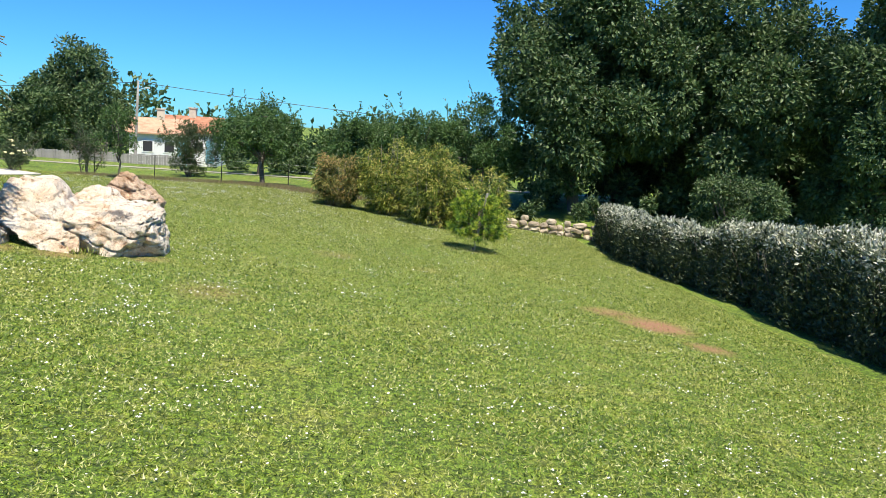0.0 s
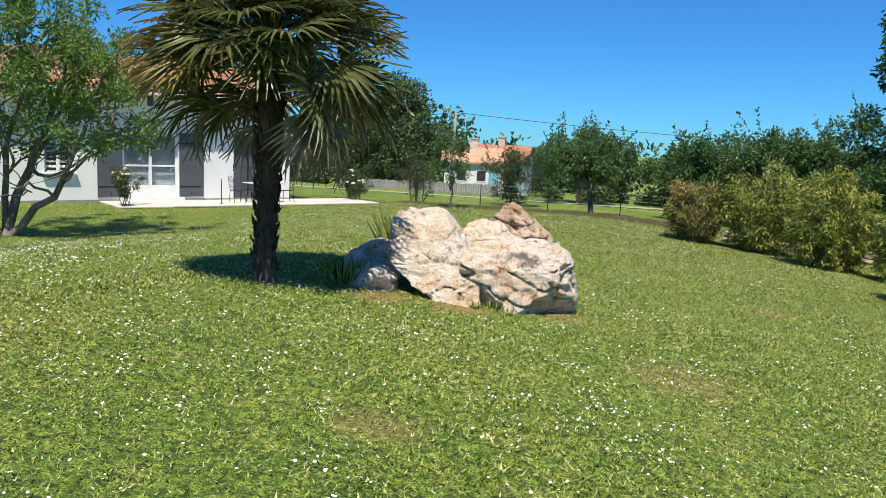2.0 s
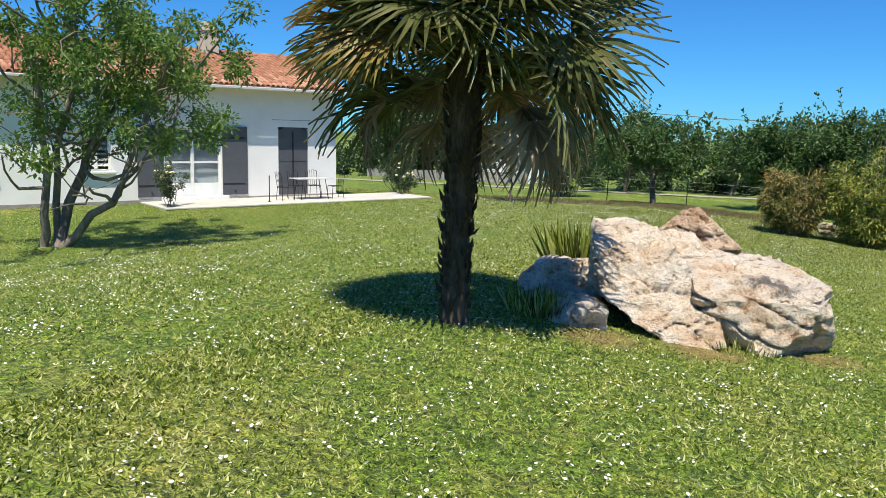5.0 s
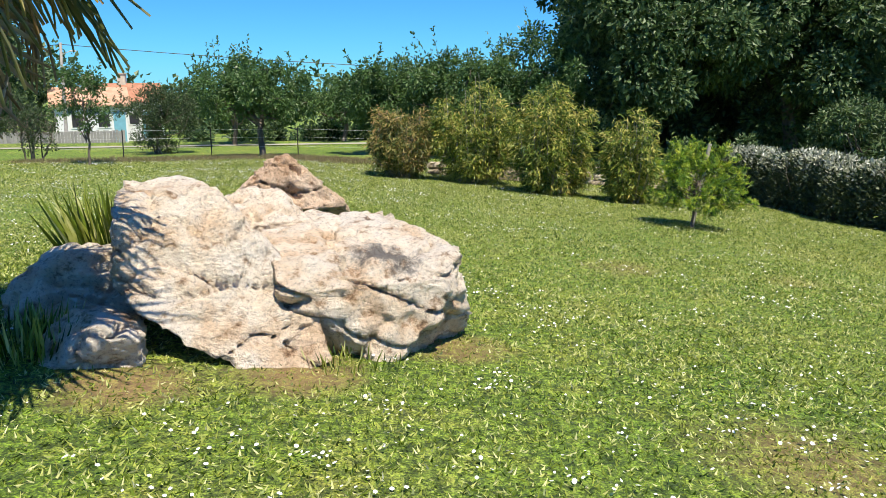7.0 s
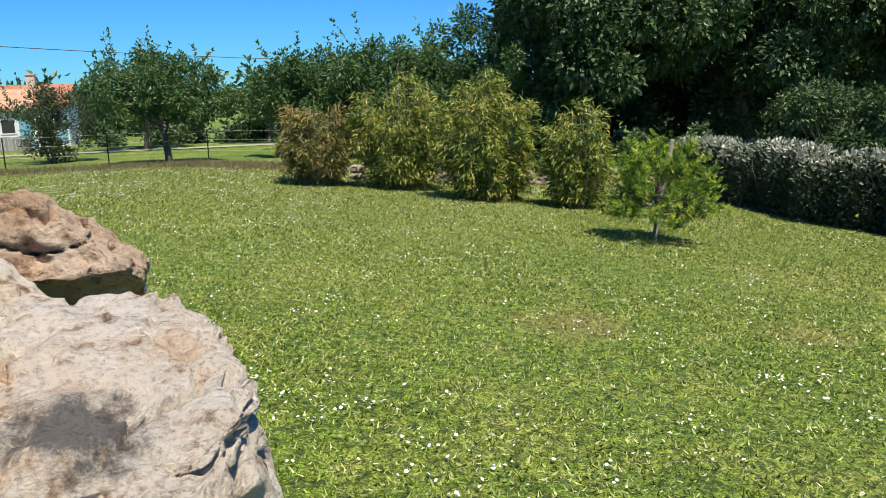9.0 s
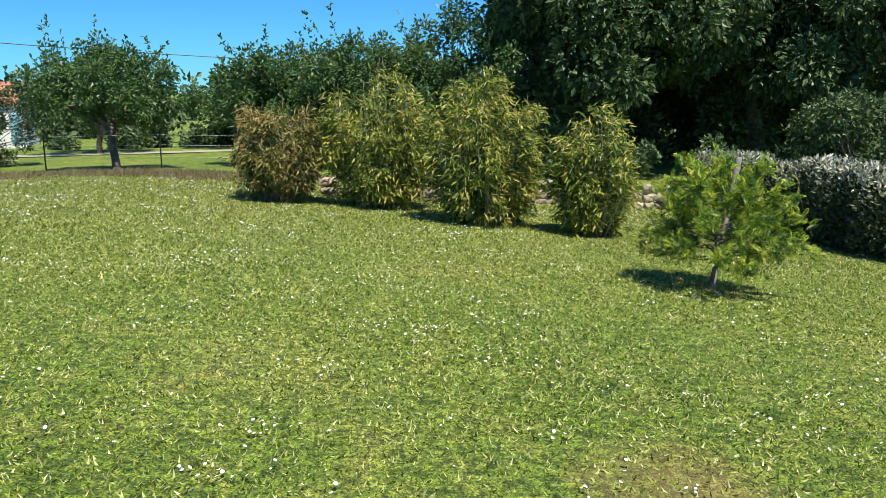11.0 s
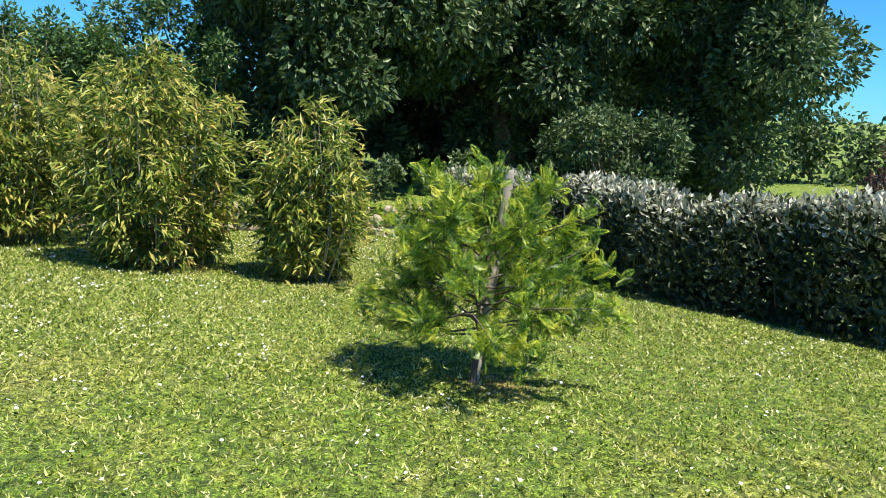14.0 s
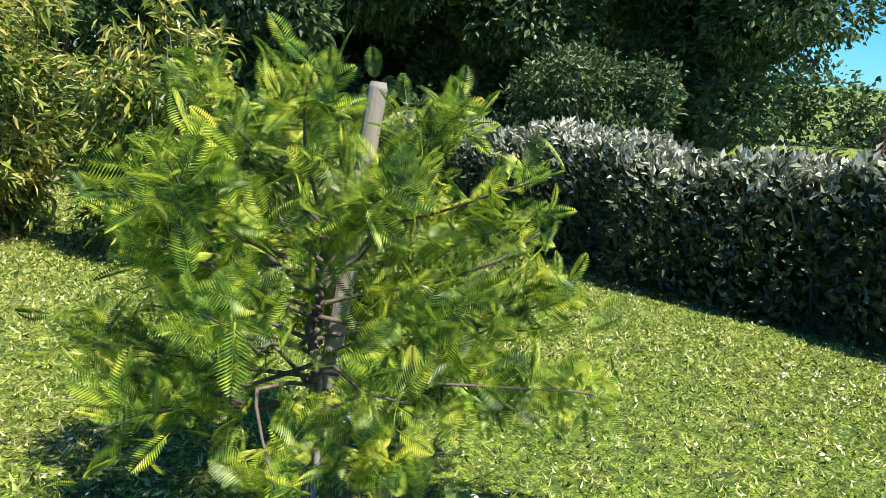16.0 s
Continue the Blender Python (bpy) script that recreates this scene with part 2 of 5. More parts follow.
M_FIBRE = surface("palm_fibre", [(0.25, (0.025, 0.018, 0.012)), (0.55, (0.1, 0.07, 0.045)), (0.8, (0.22, 0.16, 0.1))], 9, 0.95, 60, 0.9, 0.03, stretch=(1, 1, 0.2))
M_STAKE = surface("weathered_stake", [(0.3, (0.24, 0.21, 0.17)), (0.7, (0.46, 0.42, 0.35))], 8, 0.85, 80, 0.5, 0.006, stretch=(1, 1, 0.1))
G = foliage
M_BIG = G("dark_tree_leaf", [(0.28, (0.03, 0.07, 0.02)), (0.5, (0.078, 0.138, 0.045)), (0.74, (0.185, 0.25, 0.10))], 0.28, 0.5, 0.5)
M_CHERRY = G("cherry_leaf", [(0.1, (0.045, 0.098, 0.024)), (0.5, (0.083, 0.158, 0.041)), (0.9, (0.150, 0.232, 0.068))], 0.3, 0.42)
M_CANE = G("cane_leaf", [(0.3, (0.05, 0.095, 0.016)), (0.44, (0.17, 0.25, 0.038)), (0.58, (0.43, 0.47, 0.085)), (0.74, (0.68, 0.54, 0.17))], 0.35, 0.4, 1.1, 0.45)
M_CANE_TAN = G("cane_leaf_tan", [(0.3, (0.055, 0.09, 0.02)), (0.44, (0.19, 0.22, 0.05)), (0.58, (0.47, 0.39, 0.13)), (0.74, (0.52, 0.32, 0.14))], 0.35, 0.45, 1.1, 0.45)
# sun and shade painted into two hedge tones: pale upper leaves, dark lower ones
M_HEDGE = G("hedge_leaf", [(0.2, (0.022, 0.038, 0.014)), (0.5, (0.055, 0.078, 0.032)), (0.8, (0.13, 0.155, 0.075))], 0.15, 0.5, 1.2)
M_HEDGE_LIT = G("hedge_leaf_lit", [(0.1, (0.2, 0.24, 0.12)), (0.5, (0.45, 0.46, 0.34)), (0.9, (0.72, 0.7, 0.6))], 0.2, 0.35, 1.2)
M_SAP = G("feathery_leaf", [(0.36, (0.028, 0.075, 0.016)), (0.46, (0.12, 0.235, 0.028)), (0.54, (0.33, 0.46, 0.042)), (0.63, (0.66, 0.67, 0.085))], 0.38, 0.42, 7.0, 0.1)
M_ASH = G("airy_leaf", [(0.1, (0.075, 0.150, 0.027)), (0.5, (0.150, 0.255, 0.047)), (0.9, (0.285, 0.345, 0.081))], 0.4, 0.45)
M_PURPLE = G("purple_leaf", [(0.1, (0.05, 0.03, 0.03)), (0.6, (0.12, 0.06, 0.055)), (0.95, (0.2, 0.12, 0.08))], 0.3, 0.45)
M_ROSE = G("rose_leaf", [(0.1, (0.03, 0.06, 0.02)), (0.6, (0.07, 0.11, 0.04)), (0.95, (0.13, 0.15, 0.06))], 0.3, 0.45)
M_PALM = G("palm_green", [(0.1, (0.04, 0.06, 0.018)), (0.45, (0.11, 0.13, 0.04)), (0.8, (0.26, 0.24, 0.1)), (0.97, (0.48, 0.38, 0.18))], 0.3, 0.38, 1.5)
M_PALM_OLD = G("palm_yellow", [(0.1, (0.2, 0.11, 0.035)), (0.5, (0.38, 0.25, 0.07)), (0.9, (0.34, 0.34, 0.09))], 0.35, 0.5, 1.5)
M_PALM_DEAD = G("palm_dead", [(0.1, (0.12, 0.08, 0.05)), (0.5, (0.3, 0.22, 0.14)), (0.9, (0.5, 0.42, 0.3))], 0.3, 0.7, 1.5)
M_STONE = surface("field_stone", [(0.25, (0.2, 0.16, 0.11)), (0.5, (0.42, 0.34, 0.24)), (0.75, (0.6, 0.52, 0.4))], 5, 0.9, 50, 0.6, 0.01, vary=0.35)
M_WALL = surface("white_render", [(0.3, (0.74, 0.74, 0.73)), (0.7, (0.83, 0.83, 0.82))], 0.8, 0.9, 90, 0.15, 0.003)
M_TRIM = plain("white_paint", (0.82, 0.82, 0.8), 0.45)
M_SHUT = plain("grey_shutter", (0.085, 0.09, 0.105), 0.5)
M_TILE = surface("terracotta_tile", [(0.2, (0.24, 0.1, 0.055)), (0.5, (0.44, 0.2, 0.115)), (0.8, (0.58, 0.36, 0.24))], 2.5, 0.85, 40, 0.4, 0.008, vary=0.5)
M_PAVE = surface("terrace_slab", [(0.3, (0.5, 0.47, 0.41)), (0.7, (0.66, 0.63, 0.56))], 3, 0.85, 60, 0.25, 0.004, vary=0.2)
M_IRON = plain("dark_iron", (0.03, 0.03, 0.032), 0.5, 0.4)
M_ZINC = plain("painted_gutter", (0.6, 0.6, 0.58), 0.4, 0.0)
M_CREAM = plain("cream_chimney", (0.62, 0.55, 0.44), 0.85)
M_CONCRETE = surface("pole_concrete", [(0.3, (0.22, 0.2, 0.18)), (0.7, (0.38, 0.36, 0.33))], 3, 0.9, 50, 0.3, 0.005)
M_PETAL = plain("pale_yellow_petal", (0.8, 0.72, 0.4), 0.6)
M_BLUE = plain("blue_door", (0.2, 0.45, 0.55), 0.5)
M_TRACK = surface("pale_track", [(0.3, (0.3, 0.27, 0.2)), (0.7, (0.45, 0.42, 0.34))], 0.7, 0.95, 30, 0.4, 0.02)
M_CURTAIN = plain("grey_curtain", (0.36, 0.4, 0.45), 0.9)
M_DARK = plain("dark_room", (0.03, 0.03, 0.035), 0.7)
M_GREYFENCE = surface("grey_fence_wood", [(0.3, (0.22, 0.21, 0.2)), (0.7, (0.36, 0.34, 0.32))], 3, 0.9, 40, 0.3, 0.005, vary=0.3)


def glass_material():
    m, N, Lk, B = nodes_of("window_glass")
    B.inputs["Base Color"].default_value = (0.85, 0.9, 0.92, 1)
    B.inputs["Roughness"].default_value = 0.03
    B.inputs["Transmission Weight"].default_value = 1.0
    B.inputs["IOR"].default_value = 1.45
    return m


def rock_material(name, tones):
    m, N, Lk, B = nodes_of(name)
    n1 = noise_node(N, Lk, 1.7, 8, 0.68)
    n2 = noise_node(N, Lk, 6.5, 9, 0.7, stretch=(1.0, 1.0, 1.25))
    n3 = noise_node(N, Lk, 38.0, 6, 0.75)
    r1 = ramp_node(N, tones)
    Lk.new(n1.outputs[0], r1.inputs[0])
    r2 = ramp_node(N, [(0.31, (0.16, 0.11, 0.08)), (0.38, (0.62, 0.5, 0.4)), (0.45, (1.0, 0.97, 0.93)), (0.75, (1.12, 1.11, 1.1))])
    Lk.new(n2.outputs[0], r2.inputs[0])
    mu = N.new("ShaderNodeMix")
    mu.data_type, mu.blend_type = "RGBA", "MULTIPLY"
    mu.inputs[0].default_value = 1.0
    Lk.new(r1.outputs[0], mu.inputs[6])
    Lk.new(r2.outputs[0], mu.inputs[7])
    # black lichen stains
    n4 = noise_node(N, Lk, 1.1, 9, 0.75)
    r4 = ramp_node(N, [(0.62, (0, 0, 0)), (0.7, (0.6, 0.6, 0.6))])
    Lk.new(n4.outputs[0], r4.inputs[0])
    mx = N.new("ShaderNodeMix")
    mx.data_type = "RGBA"
    # one large ragged patch on the broad boulder's top
    geo = N.new("ShaderNodeNewGeometry")
    far = N.new("ShaderNodeVectorMath")
    far.operation = "DISTANCE"
    far.inputs[1].default_value = (-3.78, 9.98, 0.46)
    Lk.new(geo.outputs["Position"], far.inputs[0])
    n5 = noise_node(N, Lk, 9.0, 8, 0.8)
    edge = N.new("ShaderNodeMath")
    edge.operation = "MULTIPLY_ADD"
    edge.inputs[1].default_value = -1.5
    Lk.new(far.outputs["Value"], edge.inputs[0])
    Lk.new(n5.outputs[0], edge.inputs[2])
    r6 = ramp_node(N, [(0.08, (0, 0, 0)), (0.26, (0.85, 0.85, 0.85))])
    Lk.new(edge.outputs[0], r6.inputs[0])
    mxs = N.new("ShaderNodeMath")
    mxs.operation = "MAXIMUM"
    Lk.new(r4.outputs[0], mxs.inputs[0])
    Lk.new(r6.outputs[0], mxs.inputs[1])
    Lk.new(mxs.outputs[0], mx.inputs[0])
    Lk.new(mu.outputs[2], mx.inputs[6])
    mx.inputs[7].default_value = (0.09, 0.085, 0.085, 1)
    r5 = ramp_node(N, [(0.36, (0.36, 0.3, 0.26)), (0.47, (0.95, 0.94, 0.92)), (0.66, (1.15, 1.14, 1.12))])
    Lk.new(n3.outputs[0], r5.inputs[0])
    sp = N.new("ShaderNodeMix")
    sp.data_type, sp.blend_type = "RGBA", "MULTIPLY"
    sp.inputs[0].default_value = 0.6
    Lk.new(mx.outputs[2], sp.inputs[6])
    Lk.new(r5.outputs[0], sp.inputs[7])
    Lk.new(sp.outputs[2], B.inputs["Base Color"])
    B.inputs["Roughness"].default_value = 0.92
    add = N.new("ShaderNodeMath")
    add.operation = "MULTIPLY_ADD"
    add.inputs[1].default_value = 0.4
    Lk.new(n3.outputs[0], add.inputs[0])
    Lk.new(n2.outputs[0], add.inputs[2])
    bp = N.new("ShaderNodeBump")
    bp.inputs["Strength"].default_value, bp.inputs["Distance"].default_value = 1.0, 0.1
    Lk.new(add.outputs[0], bp.inputs["Height"])
    Lk.new(bp.outputs[0], B.inputs["Normal"])
    return m


M_ROCK = rock_material("limestone", [(0.3, (0.62, 0.42, 0.26)), (0.40, (0.86, 0.67, 0.49)), (0.5, (0.95, 0.83, 0.69)), (0.72, (0.95, 0.89, 0.81))])
M_OCHRE = rock_material("ochre_limestone", [(0.3, (0.45, 0.27, 0.16)), (0.42, (0.66, 0.45, 0.3)), (0.55, (0.8, 0.6, 0.44)), (0.75, (0.86, 0.72, 0.58))])
M_GLASS = glass_material()

# ---- the ground ----
def ground():
    fine = np.concatenate([np.linspace(-900, -60, 12)[:-1], np.linspace(-60, 60, 161), np.linspace(60, 900, 12)[1:]])
    X, Y = np.meshgrid(fine, fine)
    Z = gz(X, Y) + 0.02 * np.sin(X * 1.3 + 0.5) * np.sin(Y * 1.1) * (np.abs(X) < 60)
    V = np.stack([X, Y, Z], -1).reshape(-1, 3)
    n = len(fine)
    i = (np.arange(n - 1)[:, None] * n + np.arange(n - 1)[None]).ravel()
    me = np_mesh("ground", V, np.stack([i, i + 1, i + n + 1, i + n], 1), False)
    return tagged(mesh_part("ground", me, M_LAWN, None), "mown green lawn with worn dry patches", "lawn", kind="structure")


ground()


def on_ground(x, y, dz=0.0):
    return (x, y, float(gz(x, y)) + dz)


def grass():
    """Short mown blades, denser near the walked line, and white daisies in drifts."""
    n = 1400000
    y = 0.8 + 32 * rng.random(n) + rng.normal(size=n) * 0.4
    x = np.where(rng.random(n) < 0.7, -8 + 15.5 * rng.random(n), -25 + 18 * rng.random(n)) - 0.1 * (y - 10)
    keep = x < np.where(y < 17, 8.0, 6.9)
    x, y = x[keep], y[keep]
    for cx, cy, rad, tone in BARE:
        d = np.hypot(x - cx, y - cy) / rad
        keep = rng.random(len(x)) > tone * 0.92 * smooth(1.25, 0.45, d + 0.25 * np.sin(x * 9) * np.sin(y * 8))
        x, y = x[keep], y[keep]
    n = len(x)
    pos = np.stack([x, y, gz(x, y) + 0.02 * np.sin(x * 1.3 + 0.5) * np.sin(y * 1.1) - 0.006], 1)
    along = np.stack([rng.normal(size=n), rng.normal(size=n), np.full(n, 0.8)], 1)
    h = rng.uniform(0.022, 0.052, n) * (1 + 0.03 * np.clip(y - 17, 0, 20))
    w = rng.uniform(0.009, 0.020, n) * (1 + 0.05 * np.clip(y - 17, 0, 25))
    along = unit(along)
    side = unit(np.cross(along, rng.normal(size=(n, 3))))
    v = np.stack([pos - side * w[:, None] / 2, pos + side * w[:, None] / 2, pos + along * h[:, None]], 1).reshape(-1, 3)
    me = np_mesh("grass", v, np.arange(3 * n).reshape(-1, 3))
    tagged(mesh_part("grass", me, M_BLADE, None), "short mown green grass blades on the lawn", "grass", kind="stuff")
    # daisies: drifts by a slow pattern
    n = 260000
    x, y = rng.uniform(-16, 6.3, n), 0.2 + 32 * rng.random(n)
    drift = np.sin(x * 1.7 + 2 * np.sin(y * 0.9)) * np.sin(y * 1.45 + 1.3 * np.sin(x * 1.1)) + 0.5 * np.sin(x * 4.1 + y * 3.3)
    lean = (smooth(3, -6, x) * 0.55 + 0.25) * (0.45 + 0.55 * smooth(15, 8, y))
    patch = np.sin(x * 6.1 + 1.5 * np.sin(y * 4.0)) * np.sin(y * 6.7 + 1.2 * np.sin(x * 5.0))
    keep = rng.random(n) < 0.5 * np.clip(drift * 0.5 + lean, 0.04, 1) * np.clip(patch * 1.1 + 0.25, 0.05, 1)
    for cx, cy, rad, tone in BARE:
        keep &= (np.hypot(x - cx, y - cy) > rad) | (tone < 0.5)
    x, y = x[keep], y[keep]
    n = len(x)
    c = np.stack([x, y, gz(x, y) + rng.uniform(0.025, 0.05, n)], 1)
    rad = rng.uniform(0.006, 0.0125, n) * (1 + 0.03 * np.clip(y - 16, 0, 20))
    tilt = unit(np.stack([rng.normal(size=n) * 0.35, rng.normal(size=n) * 0.35, np.ones(n)], 1))
    a = unit(np.cross(tilt, np.array([0.3, 1.0, 0.1])))
    b = np.cross(tilt, a)
    ang = np.linspace(0, 2 * np.pi, 7)[:-1]
    rim = c[:, None] + rad[:, None, None] * (np.cos(ang)[None, :, None] * a[:, None] + np.sin(ang)[None, :, None] * b[:, None])
    v = rim.reshape(-1, 3)
    base = np.arange(n)[:, None] * 6
    f = np.concatenate([base + [0, 1, 2], base + [0, 2, 3], base + [0, 3, 4], base + [0, 4, 5]], 1).reshape(-1, 3)
    tagged(mesh_part("daisies", np_mesh("daisies", v, f), M_DAISY, None), "small white daisies scattered over the lawn", "flowers", kind="stuff")


# ---- boulders ----
def boulder(label, centre, half, turn, cuts, seed, level=6, rough=0.1, stone=None, group="boulders in a heap"):
    """A weathered block: a squared ellipsoid of half sizes `half`, split along the planes `cuts` ((normal), reach), then pitted."""
    bm = bmesh.new()
    bmesh.ops.create_icosphere(bm, subdivisions=level, radius=1)
    off = Vector((seed * 7.3, seed * 3.1, seed * 5.7))
    chip = np.random.default_rng(seed)
    planes = [(Vector(nv).normalized(), far, 0.93) for nv, far in cuts]
    for _ in range(9):
        nv = Vector(chip.normal(size=3)).normalized()
        reach = math.sqrt((nv.x * half[0]) ** 2 + (nv.y * half[1]) ** 2 + (nv.z * half[2]) ** 2)
        planes.append((nv, reach * chip.uniform(0.95, 1.12), 0.8))
    for v in bm.verts:
        d = v.co.normalized()
        k = 1.0 / (abs(d.x) ** 4.5 + abs(d.y) ** 4.5 + abs(d.z) ** 4.5) ** (1 / 4.5)
        p = Vector((d.x * k * half[0], d.y * k * half[1], d.z * k * half[2]))
        for _ in range(2):
            for nv, far, hard in planes:
                over = p.dot(nv) - far
                if over > 0:
                    p -= nv * over * hard
        big = noise.noise(p * 1.5 + off)
        ridge = 1 - abs(noise.noise(Vector((p.x * 1.8, p.y * 1.8, p.z * 4.5)) + off * 2)) * 2
        small = noise.turbulence(p * 3.4 + off, 6, True, noise_basis="PERLIN_ORIGINAL", amplitude_scale=0.62, frequency_scale=2.1) - 0.6
        warp = p + noise.noise_vector(p * 2.2 + off) * 0.12
        crack = max(0.0, 0.05 - abs(noise.noise(Vector((warp.x * 1.6, warp.y * 1.6, warp.z * 5.0)) + off * 4))) / 0.05
        pit = max(0.0, noise.noise(p * 5.2 + off * 3) - 0.22)
        hole = max(0.0, noise.noise(p * 11.0 + off * 5) - 0.34)
        v.co = p + d * rough * (0.65 * big + 0.22 * ridge + 0.6 * small - 1.5 * pit - 1.15 * crack - 1.8 * hole)
    ob = part("boulder", bm, stone or M_ROCK, None, soft=True)
    ob.matrix_world = pose(*centre, 0, 0, turn)
    return tagged(ob, label, "rock", group)


boulder("tall weathered pale limestone boulder leaning on the lawn", (-4.9, 10.0, 0.33), (0.72, 1.05, 0.78), 15,
        [((0.79, 0.1, 0.61), 0.35), ((-0.58, -0.1, -0.81), 0.36), ((-1, 0, 0.05), 0.62), ((0.06, 0, 1), 0.54), ((1, 0, 0), 0.60),
         ((0, -0.8, 0.6), 0.39), ((0, -0.45, 0.89), 0.45), ((-0.7, -0.7, 0.1), 0.72)], 14, 6, 0.1)
boulder("broad pale limestone boulder with black lichen stains", (-3.93, 10.35, 0.22), (0.78, 1.12, 0.52), 15,
        [((0, -1, 0.12), 0.74), ((0.0, -0.05, 1), 0.27), ((1, 0, 0.12), 0.64), ((0.75, -0.65, 0), 0.76), ((-1, 0, 0), 0.70),
         ((0.4, 0, 0.92), 0.43), ((0, -0.5, 0.87), 0.47), ((0.5, -0.6, -0.6), 0.70), ((-0.6, -0.6, -0.5), 0.74), ((0.3, 0.9, 0.2), 1.02)], 2, 6, 0.1)
boulder("rough ochre limestone boulder at the back of the heap", (-4.71, 12.45, 0.52), (0.56, 0.5, 0.5), 15,
        [((0.66, 0, 0.75), 0.27), ((-0.75, 0, 0.6), 0.36), ((0, -0.6, -0.8), 0.30), ((0, -0.9, 0.35), 0.36), ((-0.1, 0.2, 1), 0.36)], 3, 6, 0.13, M_OCHRE)
boulder("small knobbly limestone boulder wedged between larger ones", (-4.78, 11.35, 0.30), (0.46, 0.42, 0.4), 15,
        [((-0.1, -0.3, 1), 0.3), ((0.7, 0, 0.7), 0.36), ((-0.2, -1, 0), 0.36)], 4, 6, 0.14)
boulder("dark shaded boulder beside the palm", (-5.99, 10.4, 0.08), (0.46, 0.5, 0.42), 15,
        [((-0.5, 0, 0.86), 0.37), ((0.1, 0, 1), 0.36), ((0, -0.8, 0.5), 0.4)], 5, 5, 0.1)
boulder("small pale jagged stone at the foot of a boulder", (-5.5, 9.3, 0.11), (0.27, 0.3, 0.22), 15,
        [((-0.5, -0.5, 0.7), 0.14), ((0.4, 0, 0.9), 0.15), ((0, -0.9, -0.3), 0.2)], 6, 5, 0.09)


# ---- palm ----
def fan(blades, spread, length, drop, seed):
    """A fan leaf: narrow folded blades round a hub, tips bent down. Lies along +x from the hub."""
    r = np.random.default_rng(seed)
    V, F = [], []
    for a in np.linspace(-spread / 2, spread / 2, blades):
        ln = length * (0.78 + 0.22 * math.cos(a * 0.75)) * r.uniform(0.9, 1.06)
        d = np.array([math.cos(a), math.sin(a), 0.0])
        s = np.array([-math.sin(a), math.cos(a), 0.0])
        z0 = 0.1 * abs(math.sin(a)) + r.normal() * 0.012
        n = len(V)
        for k, (q, w) in enumerate(((0.05, 0.006), (0.5, 0.025), (0.78, 0.013), (1.0, 0.002))):
            z = z0 * q * 2 - drop * ln * max(0, q - 0.45) ** 1.6 * r.uniform(0.7, 1.4)
            c = d * ln * q + np.array([0, 0, z])
            V += [c - s * w + np.array([0, 0, 0.007]), c - np.array([0, 0, 0.007]), c + s * w + np.array([0, 0, 0.007])]
            if k:
                o = n + 3 * k
                F += [(o - 3, o - 2, o + 1, o), (o - 2, o - 1, o + 2, o + 1)]
    return np.array(V), np.array(F)


